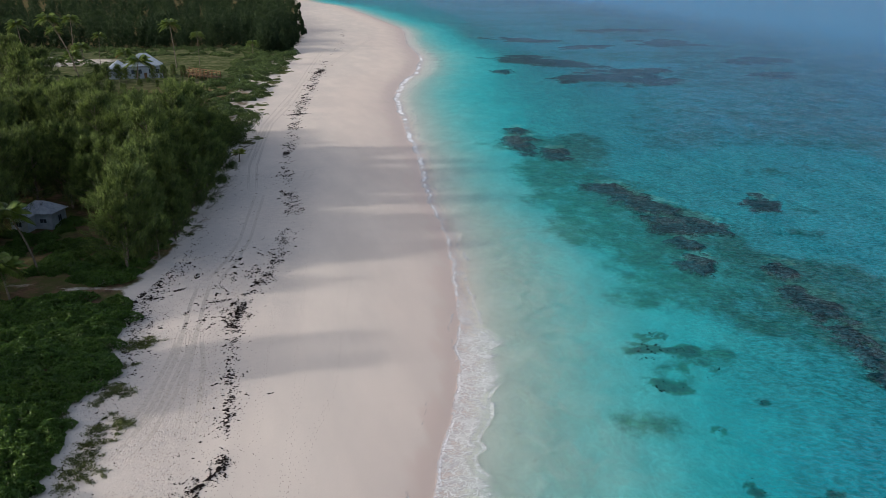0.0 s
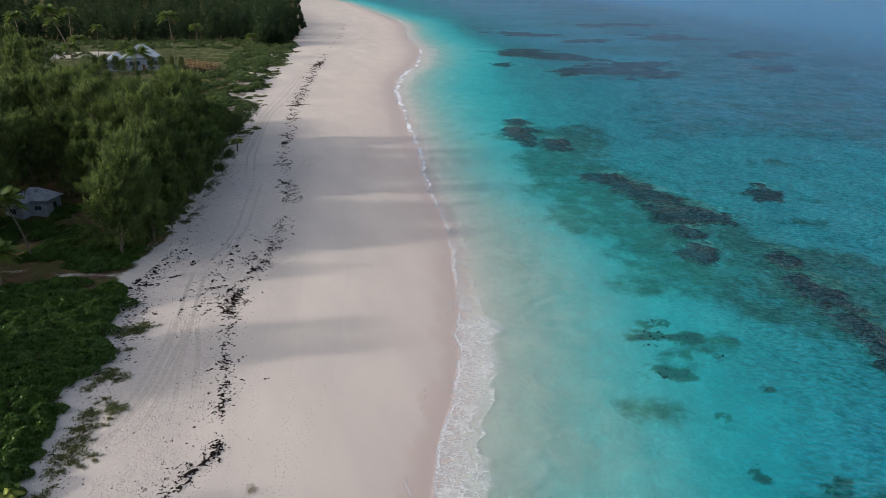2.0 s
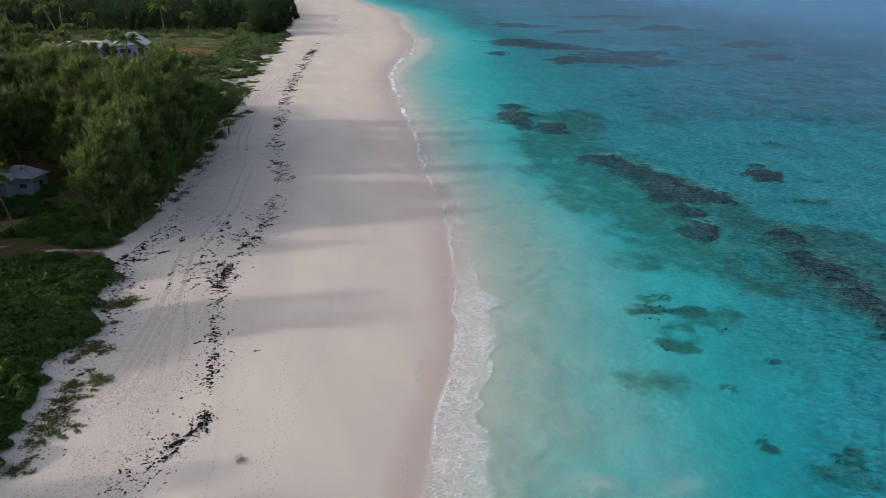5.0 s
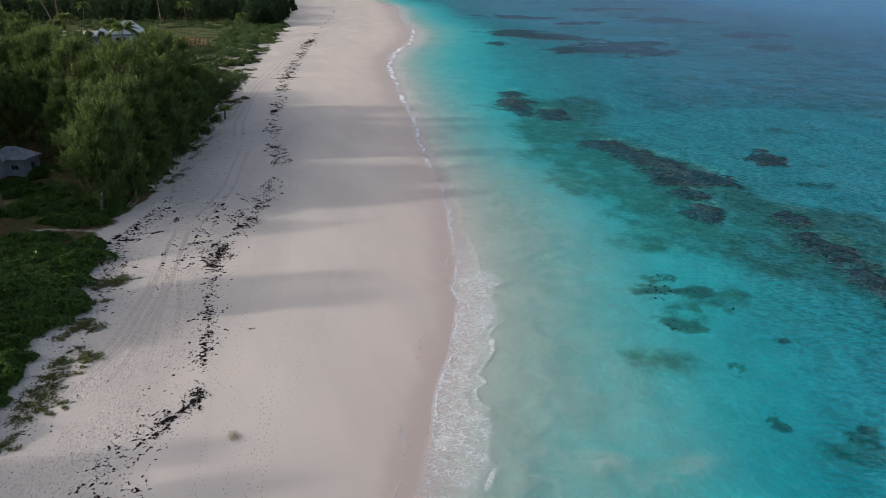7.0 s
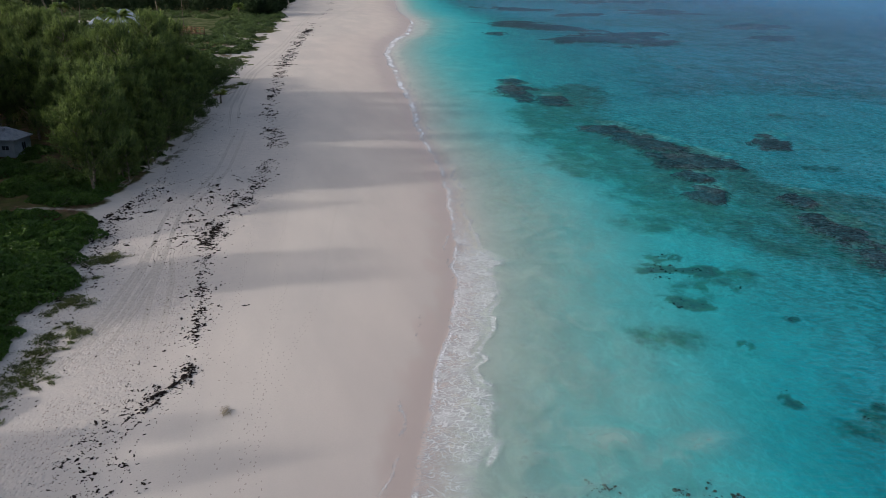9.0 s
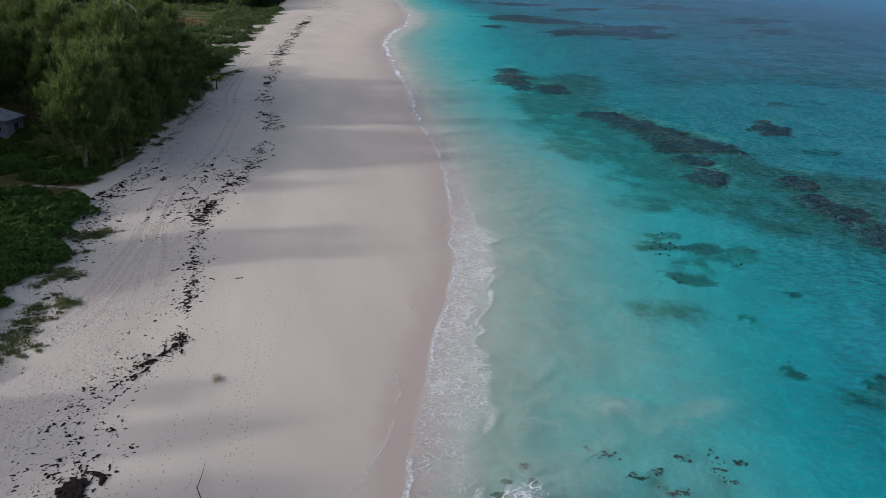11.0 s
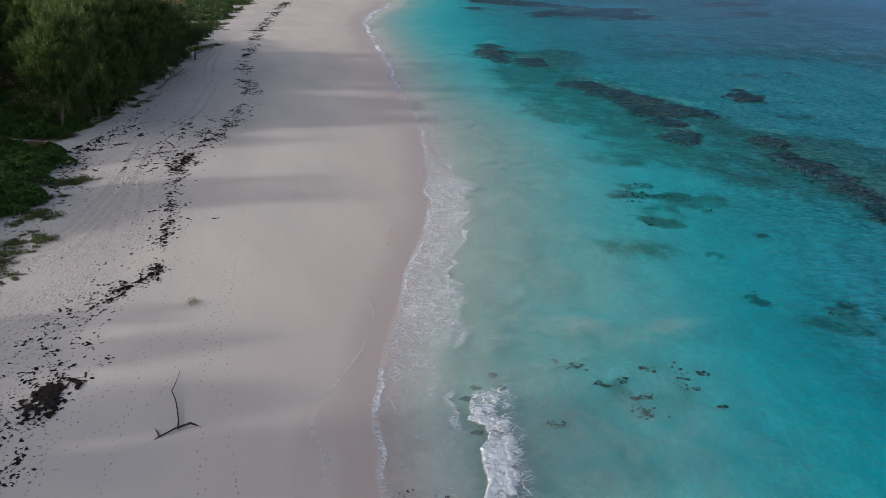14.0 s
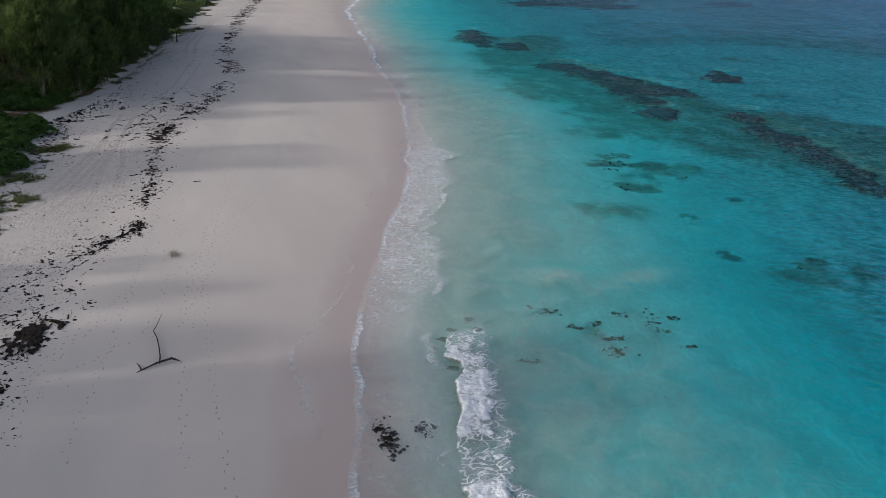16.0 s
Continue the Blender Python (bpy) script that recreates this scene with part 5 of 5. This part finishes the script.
dune_palm.matrix_basis = on_ground(-17.6, 17.4, 1.1, 1.0)
dune_palm["group"] = "palm saplings"


def bare_branch(x, y, turn, size, seed):
    r = np.random.default_rng(seed)
    list_of_rods = []
    for n in range(7):
        a = r.uniform(-0.7, 0.7)
        long = r.uniform(1.6, 3.2)
        p = [(0, 0, 0.1)]
        for k in range(1, 5):
            p.append((long * k / 4 * math.cos(a + 0.12 * k), long * k / 4 * math.sin(a + 0.12 * k), 0.1 + r.uniform(0.2, 0.9) * k / 3))
        list_of_rods.append((p, (0.05, 0.04, 0.03, 0.02, 0.008)))
    ob = new("dead_branch", rods("dead_branch", list_of_rods, DEAD_WOOD, 5))
    ob.matrix_basis = on_ground(x, y, turn, size)
    tagged(ob, "bare grey dead branch under the trees", "branch", "dead branches")


for n, row in enumerate(((-5.2, 112, 0.3, 1.3), (-4.2, 118, -0.5, 1.2), (-7.4, 94, -0.4, 1.0), (-0.5, 152, -0.3, 1.2), (-21, 73, 3.5, 1.0), (-13.6, 74, -0.6, 0.9), (-6.4, 103, 0.2, 1.2), (-8.4, 89, -0.5, 1.1), (-4.6, 126, 0.1, 1.3), (-3.6, 136, -0.4, 1.2), (-10.8, 82, 0.4, 1.0), (-2.6, 143, 0.3, 1.1), (-18.5, 64.8, 0.6, 0.8), (0.6, 158, -0.2, 1.1))):
    bare_branch(*row, 300 + n)


def leaning_tree(x, y, reach, rise, turn, seed, per):
    """A low she-oak blown out over the sand: a bowed stem, thin twigs and sparse tufts."""
    r = np.random.default_rng(seed)
    root = new("leaning_tree")
    root.matrix_basis = on_ground(x, y, turn, 1.0, 0.05)
    u = np.linspace(0, 1, 7)
    stem = np.stack([reach * u, r.normal(0, 0.12, 7) * u * 2, rise * np.sin(u * 1.9) + 0.12 * r.normal(0, 1, 7) * u], 1)
    twigs, ends = [(stem, np.linspace(0.10, 0.018, 7))], []
    for n in range(24):
        k = r.uniform(0.22, 1.0)
        start = np.array([np.interp(k, u, stem[:, c]) for c in range(3)])
        way = np.array((r.uniform(0.1, 1.0), r.normal(0, 0.6), r.uniform(-0.15, 0.75)))
        way *= r.uniform(0.8, 2.0) * (1.25 - 0.5 * k) / np.linalg.norm(way)
        end = start + way
        end[2] = max(end[2], 0.25)
        mid = (start + end) / 2 + r.normal(0, 0.10, 3)
        twigs.append(((start, mid, end), (0.030, 0.018, 0.007)))
        for m in range(2):
            fork = mid + (end - mid) * r.uniform(0, 0.6)
            far = fork + way * r.uniform(0.3, 0.6) + r.normal(0, 0.25, 3)
            far[2] = max(far[2], 0.2)
            twigs.append(((fork, (fork + far) / 2 + r.normal(0, 0.05, 3), far), (0.014, 0.010, 0.005)))
            ends.append(far)
        ends.append(end)
    part("trunk", rods("trunk", twigs, BARK, 5), root)
    ends = np.array(ends)
    pick = np.repeat(np.arange(len(ends)), (per * r.uniform(0.1, 1.2, len(ends))).astype(int) // 3)
    centres = ends[pick] + r.normal(0, 0.26, (len(pick), 3)) - (0.3 * r.uniform(0, 1, (len(pick), 1))) * (1, 0, 0)
    way = np.array((0.5, 0, 0.35)) + r.normal(0, 0.5, (len(pick), 3))
    v, f = blades(r, centres, 0.40, 0.075, 0.0, 1.0, way / np.linalg.norm(way, axis=1)[:, None])
    part("crown", sheet("crown", v, f, NEEDLES, False, {"tone": np.repeat(np.clip(r.normal(0.22, 0.16, len(pick)), 0, 1), 3)}), root)
    tagged(root, "low ragged casuarina leaning out over the sand", "tree", "trees leaning over the beach")


for n, row in enumerate(((-3.0, 172, 9.0, 3.6, 0.5), (-3.4, 178, 8.0, 3.4, 0.2), (-3.0, 164, 9.0, 3.4, 0.75), (-5.2, 148, 5.0, 3.0, 0.35), (-3.0, 159, 6.0, 3.4, 0.4), (-6.0, 137, 3.4, 2.6, -0.5), (-6.2, 126, 5.0, 3.0, -0.3), (-7.5, 112, 4.5, 2.8, -0.4), (-9.2, 100, 4.0, 2.6, -0.2), (-4.6, 152, 6.0, 3.8, -0.4))):
    leaning_tree(*row, 700 + n, 130 + 50 * (n % 2))


# ---- things on the far sand ----
post = new("post", rods("post", [([(1.6, 283.6, float(height(1.8, 283.6)) - 0.2), (0.9, 283.6, float(height(1.8, 283.6)) + 1.9)], (0.09, 0.08))], PAINT, 8))
tagged(post, "leaning white wooden post in the dune scrub", "post")
log_z = float(height(8.0, 303.0))
log = new("beach_log", rods("beach_log", [([(6.6, 302.2, log_z + 0.16), (7.6, 302.8, log_z + 0.20), (8.6, 303.3, log_z + 0.22), (9.6, 304.2, log_z + 0.16)], (0.20, 0.19, 0.15, 0.07)),
                                          ([(8.2, 303.1, log_z + 0.2), (8.7, 302.6, log_z + 0.6), (8.9, 302.1, log_z + 1.0)], (0.10, 0.07, 0.03))], DEAD_WOOD, 7))
tagged(log, "pale bleached driftwood log high on the sand", "driftwood")


# ---- buildings among the trees ----
def window(parent, name, x, y, z, wide, tall, turn):
    m = Matrix.Translation((x, y, z)) @ Matrix.Rotation(turn, 4, "Z")
    bm = bmesh.new()
    for size, at in (((wide + 0.2, 0.08, 0.1), (0, 0, tall / 2 + 0.05)), ((wide + 0.2, 0.08, 0.1), (0, 0, -tall / 2 - 0.05)), ((0.1, 0.08, tall), (-wide / 2 - 0.05, 0, 0)), ((0.1, 0.08, tall), (wide / 2 + 0.05, 0, 0)), ((0.05, 0.06, tall), (0, 0, 0))):
        box(bm, size, at)
    w = part(name, (bm, PAINT), parent, "", m)
    part("pane", (box(bmesh.new(), (wide, 0.02, tall)), GLASS), w, "dark glass pane")


def hip_roof(long, wide, rise, eave, z, mat_top):
    """A hipped or gabled metal roof as a slab with thickness."""
    bm = bmesh.new()
    a, b = long / 2 + eave, wide / 2 + eave
    ridge = max(a - b, 0.2)
    low = [bm.verts.new(p) for p in ((-a, -b, z), (a, -b, z), (a, b, z), (-a, b, z))]
    under = [bm.verts.new((v.co.x, v.co.y, z - 0.14)) for v in low]
    r0, r1 = bm.verts.new((-ridge, 0, z + rise)), bm.verts.new((ridge, 0, z + rise))
    for f in ((low[0], low[1], r1, r0), (low[1], low[2], r1), (low[2], low[3], r0, r1), (low[3], low[0], r0), tuple(reversed(under))):
        bm.faces.new(f)
    for k in range(4):
        bm.faces.new((low[k], under[k], under[(k + 1) % 4], low[(k + 1) % 4]))
    return bm, mat_top


def seams(long, wide, rise, eave, z):
    """Standing seams up the two long slopes."""
    out = []
    a, b = long / 2 + eave, wide / 2 + eave
    ridge = max(a - b, 0.2)
    for x in np.arange(-ridge, ridge + 0.01, 0.9):
        for side in (-1, 1):
            out.append(([(x, side * b, z + 0.02), (x, side * 0.05, z + rise + 0.02)], (0.03, 0.03)))
    return out


def house(x, y, turn):
    root = new("house")
    root.matrix_basis = on_ground(x, y, turn, 1.1, 0.2)
    for name, size, at in (("main_block", (12, 9.5, 4.6), (0, 0, 2.3)), ("wing", (7.0, 7.5, 3.4), (-8.8, -0.8, 1.7))):
        part(name, (box(bmesh.new(), size, at, 0, 0.03), PAINT), root)
    roof = part("roof", hip_roof(12, 9.5, 4.2, 0.8, 4.7, ROOF), root, "pale blue-grey metal hip roof")
    part("roof_seams", rods("roof_seams", seams(12, 9.5, 4.2, 0.8, 4.7), ROOF, 4), roof)
    part("wing_roof", hip_roof(7.0, 7.5, 3.2, 0.7, 3.5, ROOF), root, "pale blue-grey metal hip roof", Matrix.Translation((-8.8, -0.8, 0)))
    for wx0 in (-4.2, -1.8, 1.8, 4.2):
        window(root, "window", wx0, -4.77, 2.7, 1.1, 1.5, 0)
    window(root, "window", 6.02, -1.5, 2.7, 1.2, 1.4, math.pi / 2)
    window(root, "window", 6.02, 1.8, 2.7, 1.2, 1.4, math.pi / 2)
    window(root, "window", -8.8, -4.57, 1.9, 1.4, 1.2, 0)
    part("door", (box(bmesh.new(), (1.0, 0.08, 2.1), (0, -4.78, 1.15), 0, 0.01), TIMBER), root, "brown wooden door")
    return tagged(root, "white house with pale blue-grey hip roofs behind trees", "house")


def cottage(x, y, turn):
    root = new("cottage")
    root.matrix_basis = on_ground(x, y, turn, 0.88, 0.1)
    part("wall", (box(bmesh.new(), (6.4, 4.6, 2.9), (0, 0, 1.45), 0, 0.03), PAINT), root)
    part("porch_wall", (box(bmesh.new(), (3.2, 2.4, 2.7), (-1.5, -3.4, 1.35), 0, 0.03), PAINT), root)
    part("roof", hip_roof(6.4, 4.6, 1.7, 0.4, 3.0, OLD_ROOF), root, "weathered grey roof")
    part("porch_roof", hip_roof(4.6, 3.2, 1.4, 0.3, 2.8, OLD_ROOF), root, "small grey porch roof", Matrix.Translation((-1.5, -2.6, 0)) @ Matrix.Rotation(math.pi / 2, 4, "Z"))
    part("chimney", (box(bmesh.new(), (0.4, 0.4, 1.0), (0.8, -0.8, 4.1), 0, 0.02), OLD_ROOF), root)
    window(root, "window", -1.6, -4.62, 1.5, 1.1, 0.9, 0)
    window(root, "window", 1.6, -2.32, 1.6, 1.2, 0.7, 0)
    window(root, "window", 3.22, 0.2, 1.6, 1.0, 1.1, math.pi / 2)
    return tagged(root, "small white cottage with grey roof under the trees", "cottage")


house(HOUSE[0], HOUSE[1], 0.16)
cottage(SHED[0], SHED[1], -0.35)


def timber_walk(x, y, turn):
    """A new timber walkway with slatted rails, half hidden by bushes."""
    root = new("timber_walkway")
    root.matrix_basis = on_ground(x, y, turn, 1.6, 0.0, 0.85)
    for side in (-1, 1):
        for z in (1.0, 1.9, 2.4):
            part("rail", (box(bmesh.new(), (15, 0.14, 0.16), (0, side * 1.2, z)), TIMBER), root)
    post = None
    for n in range(9):
        for side in (-1, 1):
            post = part("post", post or (box(bmesh.new(), (0.18, 0.18, 2.6), (0, 0, 1.3), 0, 0.01), TIMBER), root, "", Matrix.Translation((-7.2 + n * 1.8, side * 1.2, 0))).data
    board = None
    for n in range(40):
        board = part("board", board or (box(bmesh.new(), (0.32, 2.3, 0.06), (0, 0, 0.9)), TIMBER), root, "", Matrix.Translation((-7.2 + n * 0.37, 0, 0))).data
    return tagged(root, "new orange-brown timber walkway with railings", "walkway")


timber_walk(-14.0, 306, -1.0)
